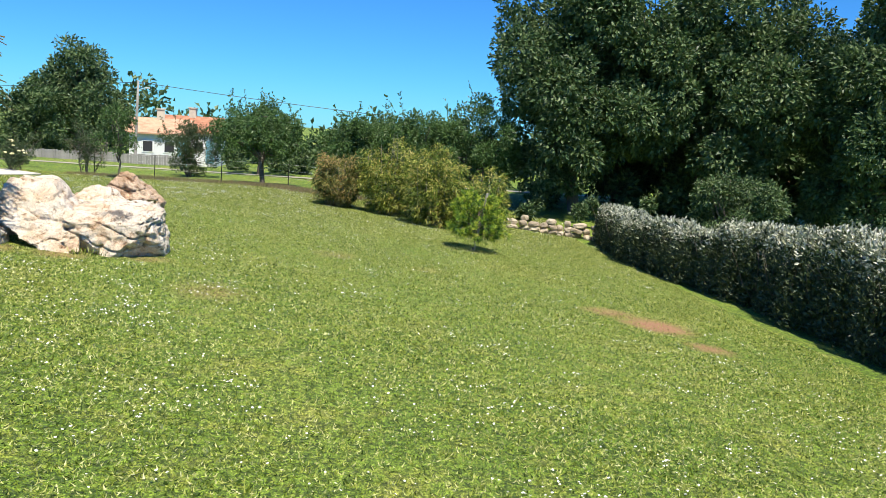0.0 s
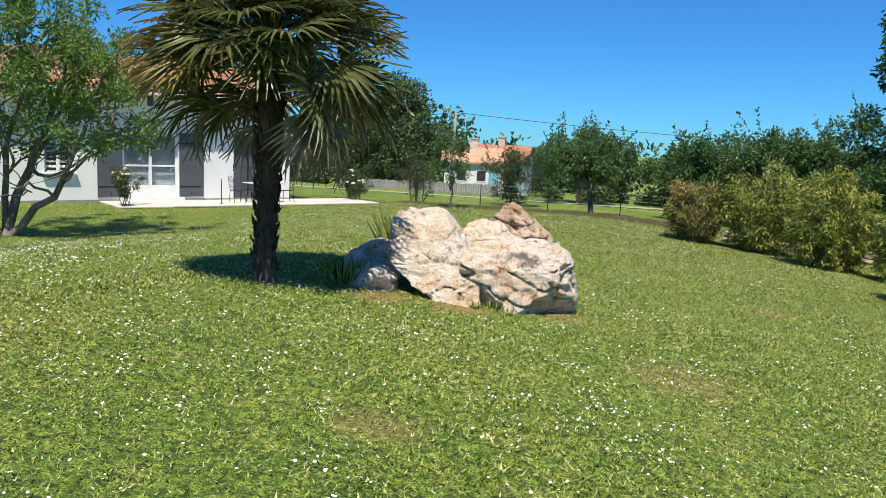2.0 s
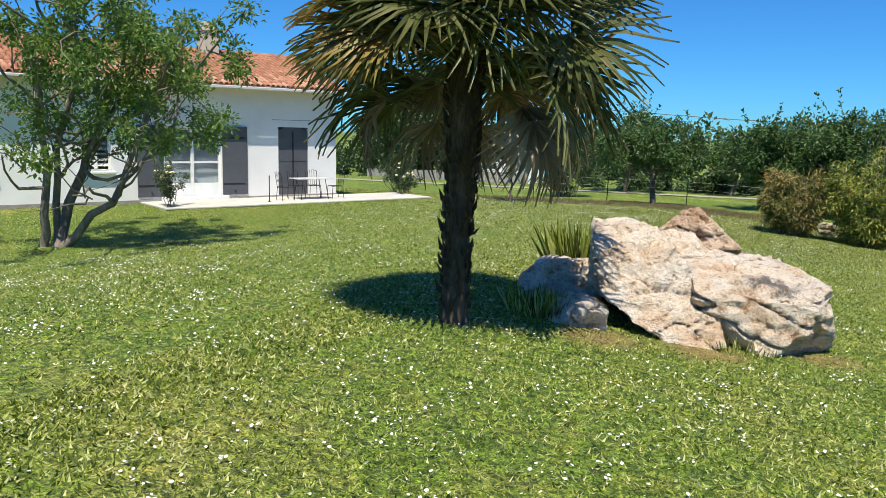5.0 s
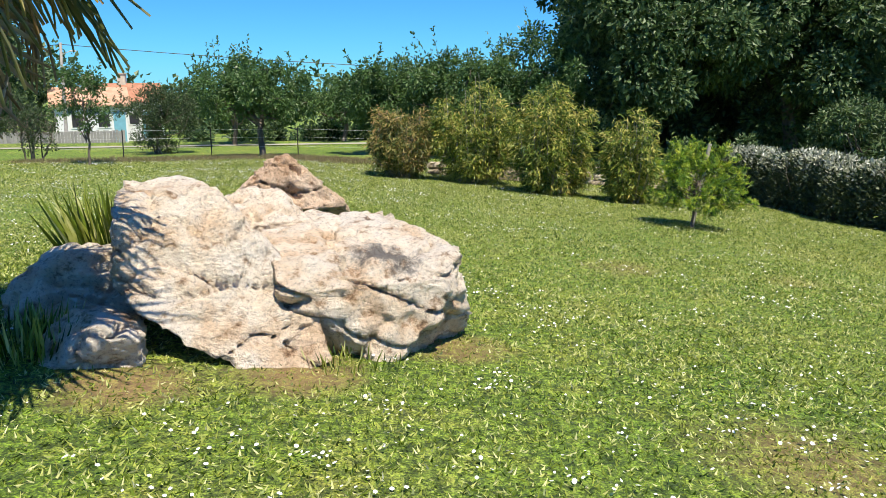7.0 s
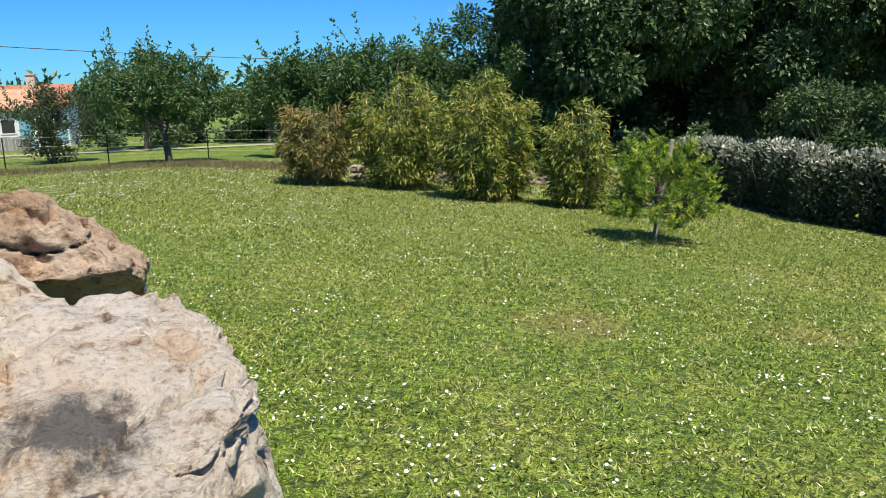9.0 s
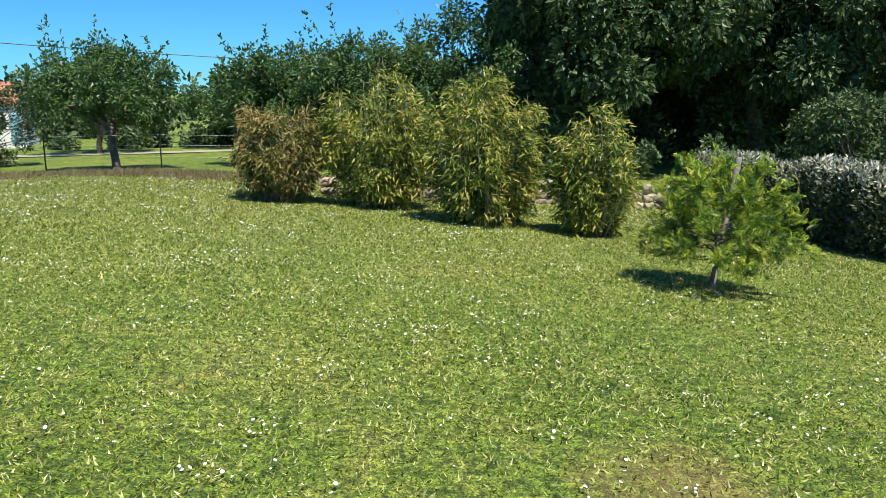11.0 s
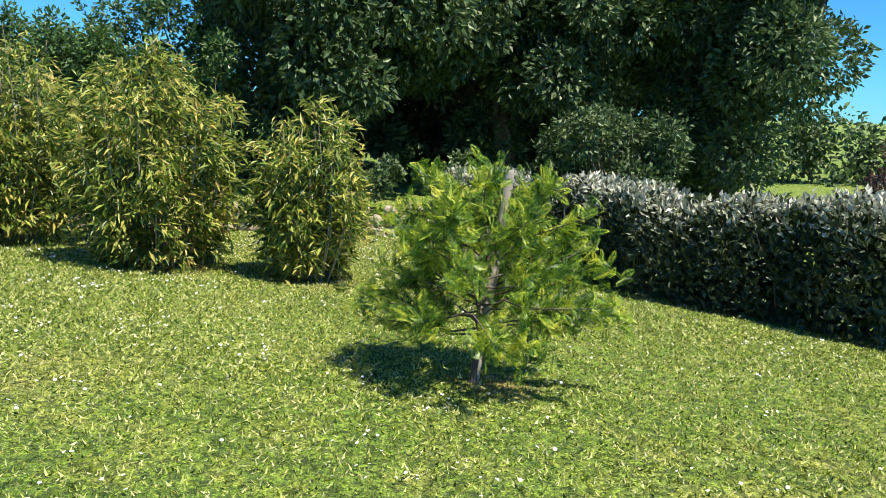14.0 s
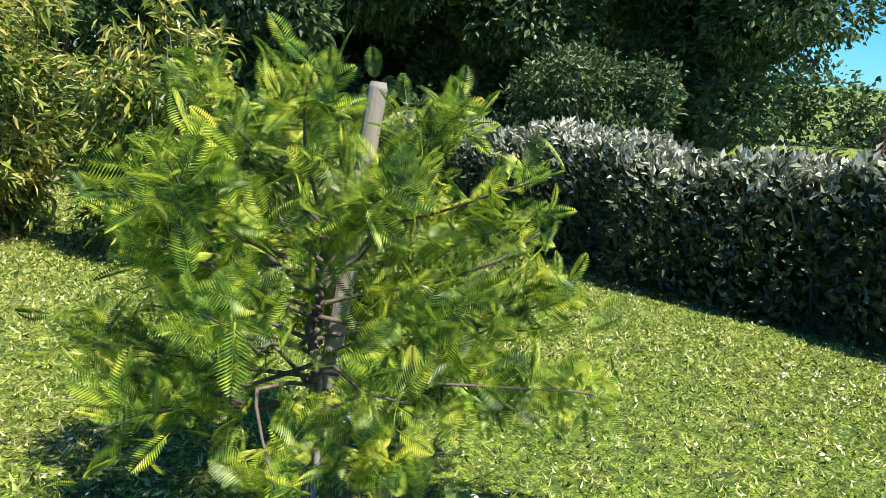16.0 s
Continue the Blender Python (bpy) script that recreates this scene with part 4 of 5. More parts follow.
# ---- the house: local x along the front, y into the house, z up ----
def house():
    root = thing("house", "long white rendered house with a terracotta roof", "house", pose(-25.48, 16.01, -0.75, 0, 0, 62.5))
    W, D, H, T = 13.0, 7.0, 4.1, 0.3
    holes = [(0.54, 1.4, 1.07, 2.39), (3.88, 4.77, 1.07, 2.39), (6.42, 8.42, 0.1, 2.5), (10.58, 11.8, 0.1, 2.58)]
    X0 = -1.35
    x = X0
    for a, b, z0, z1 in holes:
        part("wall_panel", boxes((x, a, 0, T, 0, H)), M_WALL, root)
        part("wall_panel", boxes((a, b, 0, T, -0.1, z0)), M_WALL, root)
        part("wall_panel", boxes((a, b, 0, T, z1, H)), M_WALL, root)
        x = b
    part("wall_panel", boxes((x, W, 0, T, 0, H)), M_WALL, root)
    part("side_wall", boxes((X0 + 0.003, X0 + T, T, D, 0, H)), M_WALL, root)
    part("side_wall", boxes((W - T, W - 0.003, T, D, 0, H)), M_WALL, root)
    part("back_wall", boxes((X0, W, D, D + T, 0, H)), M_WALL, root)
    part("plinth", boxes((X0 - 0.02, W + 0.02, -0.025, 0.001, -0.3, 0.12), bevel=0.008), M_CONCRETE, root, "grey cement plinth")
    part("room_floor", boxes((X0 + T, W - T, T, D, 0.02, 0.08)), M_DARK, root)
    part("room_ceiling", boxes((X0 + T, W - T, T, D, 2.75, 2.9)), M_WALL, root)
    # windows with white frames and inner blinds
    for a, b in ((0.54, 1.4), (3.88, 4.77)):
        win = part("window", boxes((a, a + 0.06, 0.1, 0.17, 1.07, 2.39), (b - 0.06, b, 0.1, 0.17, 1.07, 2.39), (a + 0.06, b - 0.06, 0.1, 0.17, 2.33, 2.39), (a + 0.06, b - 0.06, 0.1, 0.17, 1.07, 1.13), ((a + b) / 2 - 0.05, (a + b) / 2 + 0.05, 0.095, 0.165, 1.13, 2.33)), M_TRIM, root, "white painted window frame")
        part("sill", boxes((a - 0.1, b + 0.1, -0.17, 0.1, 1.0, 1.07), bevel=0.012), M_TRIM, win, "white projecting sill")
        for c, d in ((a + 0.06, (a + b) / 2 - 0.05), ((a + b) / 2 + 0.05, b - 0.06)):
            g = part("pane", boxes((c, d, 0.128, 0.134, 1.13, 2.33)), M_GLASS, win)
            g.visible_shadow = False
            for z in np.arange(1.22, 2.3, 0.17):
                part("blind_slat", boxes((c, d, 0.19, 0.2, z, z + 0.085)), M_TRIM, win)
    part("lintel", boxes((0.5, 1.44, -0.012, 0.0, 2.45, 2.53)), M_CREAM, root, "faded painted lintel band")
    # vents under the eave
    for a in (1.04, 4.3, 7.3):
        part("vent", boxes((a, a + 0.22, -0.008, 0.01, 3.48, 3.84)), M_SHUT, root, "dark attic vent")
    # garden door between grey shutters
    fd = part("garden_door", boxes((6.42, 6.5, 0.1, 0.17, 0.1, 2.5), (8.34, 8.42, 0.1, 0.17, 0.1, 2.5), (6.5, 8.34, 0.1, 0.17, 2.42, 2.5), (7.37, 7.47, 0.095, 0.175, 0.1, 2.42), (6.5, 7.37, 0.1, 0.17, 0.1, 0.62), (7.47, 8.34, 0.1, 0.17, 0.1, 0.62), (6.5, 7.37, 0.11, 0.16, 1.3, 1.36), (7.47, 8.34, 0.11, 0.16, 1.3, 1.36)), M_TRIM, root, "white glazed double garden door")
    for c, d in ((6.5, 7.37), (7.47, 8.34)):
        g = part("pane", boxes((c, d, 0.13, 0.136, 0.62, 2.42)), M_GLASS, fd)
        g.visible_shadow = False
    for x0, x1 in ((6.45, 7.4), (7.44, 8.4)):
        part("curtain", boxes((x0, x1, 0.3, 0.32, 0.12, 2.45)), M_CURTAIN, fd, "pale grey curtain behind the glass")
    part("step", boxes((6.3, 8.55, -0.32, 0.0, 0.05, 0.19), bevel=0.012), M_TRIM, root, "pale door step")
    for c in (6.42 - 0.02, 8.46):
        sh = part("shutter", boxes((c - 0.02, c + 0.9, -0.05, -0.012, 0.2, 2.56), bevel=0.004) if c > 7 else boxes((c - 0.85, c, -0.05, -0.012, 0.2, 2.56), bevel=0.004), M_SHUT, root, "dark grey wooden shutter")
        x0 = c if c > 7 else c - 0.83
        for z in (0.55, 2.15):
            part("hinge_strap", boxes((x0, x0 + 0.8, -0.058, -0.05, z, z + 0.05)), M_IRON, sh)
        part("stop", boxes((x0 + 0.4, x0 + 0.44, -0.09, -0.05, 0.3, 0.36)), M_IRON, sh)
    # closed arched shutters of the second opening
    bm = bmesh.new()
    pts = [(10.58, 0.12), (11.8, 0.12)] + [(11.19 + 0.61 * math.cos(k), 2.42 + 0.16 * math.sin(k)) for k in np.linspace(0, math.pi, 11)]
    f = bm.faces.new([bm.verts.new((p, 0.05, q)) for p, q in pts])
    ext = bmesh.ops.extrude_face_region(bm, geom=[f])
    bmesh.ops.translate(bm, verts=[v for v in ext["geom"] if isinstance(v, bmesh.types.BMVert)], vec=(0, 0.05, 0))
    es = part("closed_shutter", bm, M_SHUT, root, "closed dark grey arched shutters")
    for z in (0.6, 1.35, 2.1):
        part("batten", boxes((10.62, 11.76, 0.035, 0.05, z, z + 0.06)), M_SHUT, es)
    part("bar", boxes((11.17, 11.21, 0.025, 0.05, 0.4, 2.4)), M_IRON, es, "iron closing bar")
    part("crack", boxes((10.35, 11.9, -0.004, 0.0, 2.83, 2.85)), M_CONCRETE, root, "hairline crack band in the render")
    # roof: boards, gutter, tile rows
    over, rise, run = 0.62, 1.25, D / 2 + T
    for s in (0, 1):
        bm = bmesh.new()
        ys = (-over, run) if s == 0 else (D + T + over, run)
        zs = (H - over * rise / run + 0.02, H + rise)
        q = [bm.verts.new(p) for p in ((X0 - 0.25, ys[0], zs[0]), (W + 0.25, ys[0], zs[0]), (W + 0.25, ys[1], zs[1]), (X0 - 0.25, ys[1], zs[1]))]
        f = bm.faces.new(q if s == 0 else q[::-1])
        ext = bmesh.ops.extrude_face_region(bm, geom=[f])
        bmesh.ops.translate(bm, verts=[v for v in ext["geom"] if isinstance(v, bmesh.types.BMVert)], vec=(0, 0, 0.06))
        part("roof_deck", bm, M_TILE, root)
    for a in (X0, W - T):
        bm = bmesh.new()
        f = bm.faces.new([bm.verts.new(p) for p in ((a, 0, H), (a, D + T, H), (a, run, H + rise))])
        ext = bmesh.ops.extrude_face_region(bm, geom=[f])
        bmesh.ops.translate(bm, verts=[v for v in ext["geom"] if isinstance(v, bmesh.types.BMVert)], vec=(T, 0, 0))
        part("gable", bm, M_WALL, root)
    g = bmesh.new()
    box(g, X0 - 0.25, W + 0.25, -over - 0.1, -over - 0.005, H - 0.27, H - 0.17, 0.02)
    part("gutter", g, M_ZINC, root, "pale gutter along the eave")
    V, F = tubes([[((X0 + 0.06, -0.55, H - 0.2), 0.04), ((X0 + 0.06, -0.06, H - 0.6), 0.04), ((X0 + 0.06, -0.06, 0.1), 0.04)]], 10)
    mesh_part("downpipe", np_mesh("downpipe", V, F, False), M_ZINC, root)
    part("chimney", boxes((9.1, 9.75, 3.2, 3.75, H + 0.9, H + 2.0), (9.05, 9.8, 3.15, 3.8, H + 2.0, H + 2.1), (9.2, 9.4, 3.3, 3.6, H + 2.1, H + 2.35), (9.45, 9.65, 3.3, 3.6, H + 2.1, H + 2.35), bevel=0.01), M_CREAM, root, "cream chimney with two pots")
    V, F = tubes([[((0.3, 3.3, H + 1.0), 0.018), ((0.3, 3.3, H + 3.0), 0.015)], [((-0.25, 3.3, H + 2.85), 0.01), ((1.0, 3.3, H + 2.95), 0.01)], [((0.0, 3.1, H + 2.87), 0.006), ((0.0, 3.5, H + 2.87), 0.006)], [((0.35, 3.1, H + 2.9), 0.006), ((0.35, 3.5, H + 2.9), 0.006)], [((0.7, 3.1, H + 2.93), 0.006), ((0.7, 3.5, H + 2.93), 0.006)]], 6)
    mesh_part("aerial", np_mesh("aerial", V, F), M_ZINC, root, "thin television aerial")
    # barrel tiles: one half-round tile, copied in rows up the slope
    slope = math.atan2(rise, run)
    k = np.linspace(0, np.pi, 7)
    ring0 = np.stack([0.085 * np.cos(k), np.zeros(7), 0.07 * np.sin(k)], 1)
    ring1 = np.stack([0.07 * np.cos(k), np.full(7, 0.42), 0.055 * np.sin(k) + 0.005], 1)
    tv = np.concatenate([ring0, ring1, ring0 * [0.82, 1, 0.82]])
    tf = np.array([(i, i + 1, i + 8, i + 7) for i in range(6)] + [(i, i + 14, i + 15, i + 1) for i in range(6)])
    tile_me = np_mesh("tile", tv, tf, False)
    tile_me.materials.append(M_TILE)
    V, F, n, made = [], [], 0, 0
    rot = Matrix.Rotation(slope, 4, "X")
    R3 = np.array(rot.to_3x3())
    length = math.hypot(run + over, rise * (run + over) / run)
    for r in range(int(length / 0.36) + 1):
        for c in range(int((W - X0 + 0.5) / 0.19)):
            q = r * 0.36 - 0.03
            o = np.array([X0 - 0.16 + c * 0.19, -over + q * math.cos(slope), H - over * rise / run + 0.085 + q * math.sin(slope)]) + rng.normal(size=3) * [0.004, 0.012, 0.004]
            if made < 300 and c >= 2:
                ob = new("tile", tile_me)
                ob.parent = root
                ob.matrix_local = Matrix.Translation(o) @ rot
                made += 1
            else:
                V.append(tv @ R3.T + o)
                F.append(tf + n)
                n += len(tv)
    up = mesh_part("upper_tiles", np_mesh("upper_tiles", np.concatenate(V), np.concatenate(F), False), M_TILE, root, "rows of weathered terracotta barrel tiles")
    tagged(up, kind="stuff")
    V, F = [], []
    for c in range(37):
        o = np.array([X0 - 0.2 + c * 0.4, run, H + rise + 0.07])
        rr = np.stack([np.zeros(7), 0.11 * np.cos(k), 0.09 * np.sin(k)], 1)
        V.append(np.concatenate([rr + o, rr + o + [0.42, 0, 0.01]]))
        F.append(np.array([(i, i + 1, i + 8, i + 7) for i in range(6)]) + c * 14)
    mesh_part("ridge_tiles", np_mesh("ridge_tiles", np.concatenate(V), np.concatenate(F), False), M_TILE, root)
    return root


HOUSE = house()


def at_house(x, y, z=0.0, rz=0.0):
    return pose(-25.48, 16.01, -0.75, 0, 0, 62.5) @ pose(x, y, z, 0, 0, rz)


def terrace():
    root = thing("terrace", "pale stone-slab terrace along the house", "terrace", at_house(0, 0), kind="structure")
    part("bed", boxes((5.6, 15.8, -2.4, -0.03, -0.25, 0.02)), M_CONCRETE, root)
    slab = bpy.data.meshes.new("slab")
    bm = boxes((0.004, 0.596, 0.004, 0.596, 0.0, 0.045), bevel=0.006)
    bm.to_mesh(slab)
    bm.free()
    slab.materials.append(M_PAVE)
    for i in range(17):
        for j in range(4):
            ob = new("slab", slab)
            ob.parent = root
            ob.matrix_local = pose(5.6 + i * 0.6, -2.43 + j * 0.6, 0.02 + rng.normal() * 0.001)


terrace()


def iron_chair(m):
    root = thing("garden_chair", "dark wrought-iron garden chair on the terrace", "chair", m, "chairs round the terrace table")
    V, F = tubes([[((-0.2, -0.2, 0.44), 0.011), ((0.2, -0.2, 0.44), 0.011), ((0.2, 0.2, 0.44), 0.011), ((-0.2, 0.2, 0.44), 0.011), ((-0.2, -0.2, 0.44), 0.011)]] + [[((-0.2, q, 0.44), 0.006), ((0.2, q, 0.44), 0.006)] for q in (-0.12, -0.04, 0.04, 0.12)], 6)
    mesh_part("seat", np_mesh("seat", V, F), M_IRON, root)
    for x, y in ((-0.2, -0.2), (0.2, -0.2), (-0.2, 0.2), (0.2, 0.2)):
        V, F = tubes([[((x, y, 0.44), 0.011), ((x * 1.15, y * 1.15, 0.0), 0.011)]], 6)
        mesh_part("leg", np_mesh("leg", V, F), M_IRON, root)
    V, F = tubes([[((-0.2, 0.2, 0.44), 0.011), ((-0.22, 0.28, 0.95), 0.011), ((0.0, 0.3, 1.02), 0.011), ((0.22, 0.28, 0.95), 0.011), ((0.2, 0.2, 0.44), 0.011)]] + [[((q, 0.2, 0.46), 0.006), ((q, 0.29, 0.98), 0.006)] for q in (-0.12, -0.04, 0.04, 0.12)], 6)
    mesh_part("backrest", np_mesh("backrest", V, F), M_IRON, root)
    return root


first = iron_chair(at_house(10.15, -1.35, 0.065, 90))
copy_thing(first, at_house(12.2, -1.3, 0.065, -95))
copy_thing(first, at_house(10.9, -0.75, 0.065, 5))
copy_thing(first, at_house(11.6, -0.75, 0.065, -8))


def terrace_table():
    root = thing("garden_table", "dark iron garden table on the terrace", "table", at_house(11.2, -1.3, 0.065))
    part("tabletop", boxes((-0.7, 0.7, -0.38, 0.38, 0.72, 0.745), bevel=0.008), M_ZINC, root, "pale tabletop")
    for x, y in ((-0.55, -0.28), (0.55, -0.28), (-0.55, 0.28), (0.55, 0.28)):
        V, F = tubes([[((x * 0.8, y * 0.8, 0.72), 0.014), ((x, y, 0.0), 0.014)]], 6)
        mesh_part("leg", np_mesh("leg", V, F), M_IRON, root)


terrace_table()


def terrace_rod():
    root = thing("garden_post", "thin dark metal rod standing at the terrace edge", "post", at_house(9.35, -1.75, 0.065))
    V, F = tubes([[((0, 0, 0), 0.018), ((0, 0, 0.86), 0.018), ((0, 0, 0.9), 0.01)]], 8)
    mesh_part("shaft", np_mesh("shaft", V, F), M_IRON, root)
    V, F = tubes([[((0, 0, 0), 0.06), ((0, 0, 0.015), 0.06), ((0, 0, 0.02), 0.02)]], 12)
    mesh_part("foot_plate", np_mesh("foot_plate", V, F), M_IRON, root)


terrace_rod()


def rose(m, width, height, blooms, label):
    root = thing("rose_bush", label, "bush", m)
    n = 9
    paths, tips = [], []
    for i in range(n):
        tip = np.array([rng.normal() * width * 0.3, rng.normal() * width * 0.3, height * rng.uniform(0.6, 1.0)])
        tips.append(tip)
        paths.append(limb((rng.normal() * 0.06, rng.normal() * 0.06, -0.05), tip, 0.012, 0.005, 0.08, 6))
    V, F = tubes(paths, 5)
    mesh_part("stems", np_mesh("stems", V, F), M_BARK, root)
    c = np.array([t * rng.uniform(0.35, 1.0) for t in tips for _ in range(4)])
    v, f = cloud(c, np.full(len(c), 0.17), 1900, 0.07, 0.045, 0.1, 0.2)
    mesh_part("leaves", np_mesh("leaves", v, f), M_ROSE, root)
    if blooms:
        for t in tips[:blooms]:
            bm = bmesh.new()
            for k in range(7):
                mt = Matrix.Translation(Vector(t) + Vector((rng.normal() * 0.03, rng.normal() * 0.03, 0.05))) @ Euler((rng.normal() * 0.8, rng.normal() * 0.8, rng.random() * 6)).to_matrix().to_4x4() @ Matrix.Diagonal((0.05, 0.05, 0.018, 1))
                bmesh.ops.create_icosphere(bm, subdivisions=1, radius=1, matrix=mt)
            part("flower", bm, M_PETAL, root, "pale yellow rose", True)


rose(at_house(5.9, -2.0, 0.04), 1.0, 1.35, 7, "leafy rose bush with pale yellow flowers by the terrace")
rose(pose(-17.6, 29.6, -0.78), 1.1, 0.9, 5, "low rose bush with pale flowers at the terrace corner")
rose(pose(-19.0, 31.6, -0.8), 1.5, 1.4, 3, "rose bush with a few pale flowers on the lawn")
rose(pose(-21.5, 36.5, -0.95), 1.6, 1.7, 0, "dark leafy garden shrub near the fence")


# ---- the open tree before the house ----
def airy_tree(x, y):
    base = Vector(on_ground(x, y))
    root = thing("tree", "open multi-stemmed tree with bare limbs and airy leaves", "tree", Matrix.Translation(base))
    cam_right = np.array([0.87, 0.5, 0.0])
    back = np.array([-0.5, 0.87, 0.0])
    heads = [(-0.15, 0.0, 3.6, 0.10), (1.2, 0.3, 3.3, 0.12), (2.1, -0.3, 2.8, 0.1), (0.8, -0.5, 3.9, 0.09)]
    paths, ends = [], []
    for k, (a, b, z, r) in enumerate(heads):
        foot = cam_right * (-0.22 if k == 0 else 0.08) + np.array([0, 0, -0.1])
        head = cam_right * a + back * b + np.array([0, 0, z])
        p = limb(foot, head, r, r * 0.45, 0.07, 8)
        paths.append(p)
        for j in range(9):
            s = np.array(p[rng.integers(3, 8)][0])
            e = s + cam_right * (rng.normal() * 1.0 + 0.6) + back * rng.normal() * 1.0 + np.array([0, 0, rng.uniform(0.3, 2.3)])
            paths.append(limb(s, e, r * 0.4, 0.015, 0.12, 6))
            ends.append(e)
            for _ in range(3):
                e2 = e + rng.normal(size=3) * 0.6 + np.array([0, 0, 0.15])
                paths.append(limb(s + (e - s) * rng.uniform(0.4, 0.9), e2, 0.018, 0.005, 0.12, 5))
                ends.append(e2)
    V, F = tubes(paths, 7)
    mesh_part("trunk", np_mesh("trunk", V, F, False), M_BARK_PALE, root, "grey bare forked trunks and limbs")
    c = np.array(ends)
    c = c[c[:, 2] > 2.0]
    v, f = cloud(c, np.full(len(c), 0.36), 21000, 0.11, 0.055, 0.15, 0.15)
    mesh_part("crown", np_mesh("crown", v, f), M_ASH, root, "sparse light green leaves")


airy_tree(-17.6, 13.3)


# ---- low stone wall before the wood ----
def stone_wall():
    root = thing("stone_wall", "low dry wall of pale field stones", "wall", pose(0, 0, 0))
    meshes = []
    for s in range(7):
        bm = bmesh.new()
        bmesh.ops.create_icosphere(bm, subdivisions=2, radius=1)
        for v in bm.verts:
            d = v.co.normalized()
            k = 1 / (abs(d.x) ** 3 + abs(d.y) ** 3 + abs(d.z) ** 3) ** (1 / 3)
            v.co = d * k * (1 + 0.22 * noise.noise(d * 1.6 + Vector((s * 5.0, 0, 0))))
        me = bpy.data.meshes.new("stone")
        bm.to_mesh(me)
        bm.free()
        me.materials.append(M_STONE)
        meshes.append(me)
    x, i = -2.6, 0
    while x < 6.5:
        w = rng.uniform(0.14, 0.3)
        for course in range(3):
            if course == 2 and rng.random() < 0.35:
                continue
            ob = new("stone", meshes[i % 7])
            ob.parent = root
            px, py = x + w + rng.normal() * 0.05, 28.2 + rng.normal() * 0.05
            hz = rng.uniform(0.09, 0.13)
            ob.matrix_world = Matrix.Translation((px, py, float(gz(px, py)) + 0.08 + course * 0.2)) @ Euler((rng.normal() * 0.15, rng.normal() * 0.15, rng.normal() * 0.2)).to_matrix().to_4x4() @ Matrix.Diagonal((w * rng.uniform(0.8, 1.05), rng.uniform(0.14, 0.2), hz, 1))
            i += 1
        x += w * 1.75
    for px, py, s in ((-0.25, 27.95, 0.24), (0.1, 27.9, 0.2), (-0.75, 28.0, 0.2)):
        ob = new("stone", meshes[i % 7])
        ob.parent = root
        ob.matrix_world = Matrix.Translation((px, py, float(gz(px, py)) + s * 0.7)) @ Matrix.Diagonal((s, s * 0.8, s, 1))
        i += 1


stone_wall()


# ---- beyond the lawn ----
def dry_bed(x, y, rx, ry, n):
    a, q = rng.uniform(0, 2 * np.pi, n), np.sqrt(rng.random(n))
    px, py = x + np.cos(a) * q * rx, y + np.sin(a) * q * ry
    pos = np.stack([px, py, gz(px, py)], 1)
    v, f = leaves(pos, np.stack([rng.normal(size=n) * 0.4, rng.normal(size=n) * 0.4, np.ones(n)], 1), rng.normal(size=(n, 3)), rng.uniform(0.05, 0.2, n), np.full(n, 0.02))
    tagged(mesh_part("dry_grass", np_mesh("dry_grass", v, f), M_DRY, None), "strip of tall dry grass and weeds", "grass", kind="stuff")


dry_bed(-10.5, 31.5, 6.0, 1.4, 4500)
dry_bed(-5.0, 31.0, 3.0, 1.3, 2200)


def tuft(x, y, n, h):
    a, q = rng.uniform(0, 2 * np.pi, n), np.sqrt(rng.random(n)) * 0.3
    px, py = x + np.cos(a) * q, y + np.sin(a) * q
    v, f = leaves(np.stack([px, py, gz(px, py)], 1), np.stack([np.cos(a) * 0.3, np.sin(a) * 0.3, np.ones(n)], 1) + rng.normal(size=(n, 3)) * 0.12, rng.normal(size=(n, 3)), h * rng.uniform(0.6, 1.1, n), np.full(n, 0.012))
    tagged(mesh_part("grass_tuft", np_mesh("grass_tuft", v, f), M_BLADE, None), "upright tuft of long grass by the rocks", "grass", kind="stuff")


tuft(-6.0, 11.3, 260, 0.85)
tuft(-5.9, 9.3, 200, 0.3)
tuft(-3.98, 9.42, 60, 0.12)


def far_track():
    px = np.linspace(-60, 12, 60)
    py = 44 + 0.06 * (px + 10)
    V = np.concatenate([np.stack([px, py - 0.45, gz(px, py) + 0.03], 1), np.stack([px, py + 0.45, gz(px, py) + 0.03], 1)])
    F = np.array([(i, i + 1, i + 61, i + 60) for i in range(59)])
    tagged(mesh_part("track", np_mesh("track", V, F), M_TRACK, None), "pale gravel track beyond the orchard", "path", kind="structure")


far_track()


def fence():
    root = thing("wire_fence", "thin stakes and wire round the orchard", "fence", pose(0, 0, 0))
    xs = [-16.5, -13.6, -10.4, -7.2, -4.2]
    for x in xs:
        b = on_ground(x, 34.5 + 0.02 * x, -0.1)
        V, F = tubes([[(b, 0.022), ((b[0] + 0.02, b[1], b[2] + 1.15), 0.02)]], 6)
        mesh_part("post", np_mesh("post", V, F), M_IRON, root)
    for z in (0.35, 0.7, 1.0):
        V, F = tubes([[(on_ground(x, 34.5 + 0.02 * x, z), 0.003) for x in xs]], 4)
        mesh_part("wire", np_mesh("wire", V, F), M_ZINC, root)


fence()


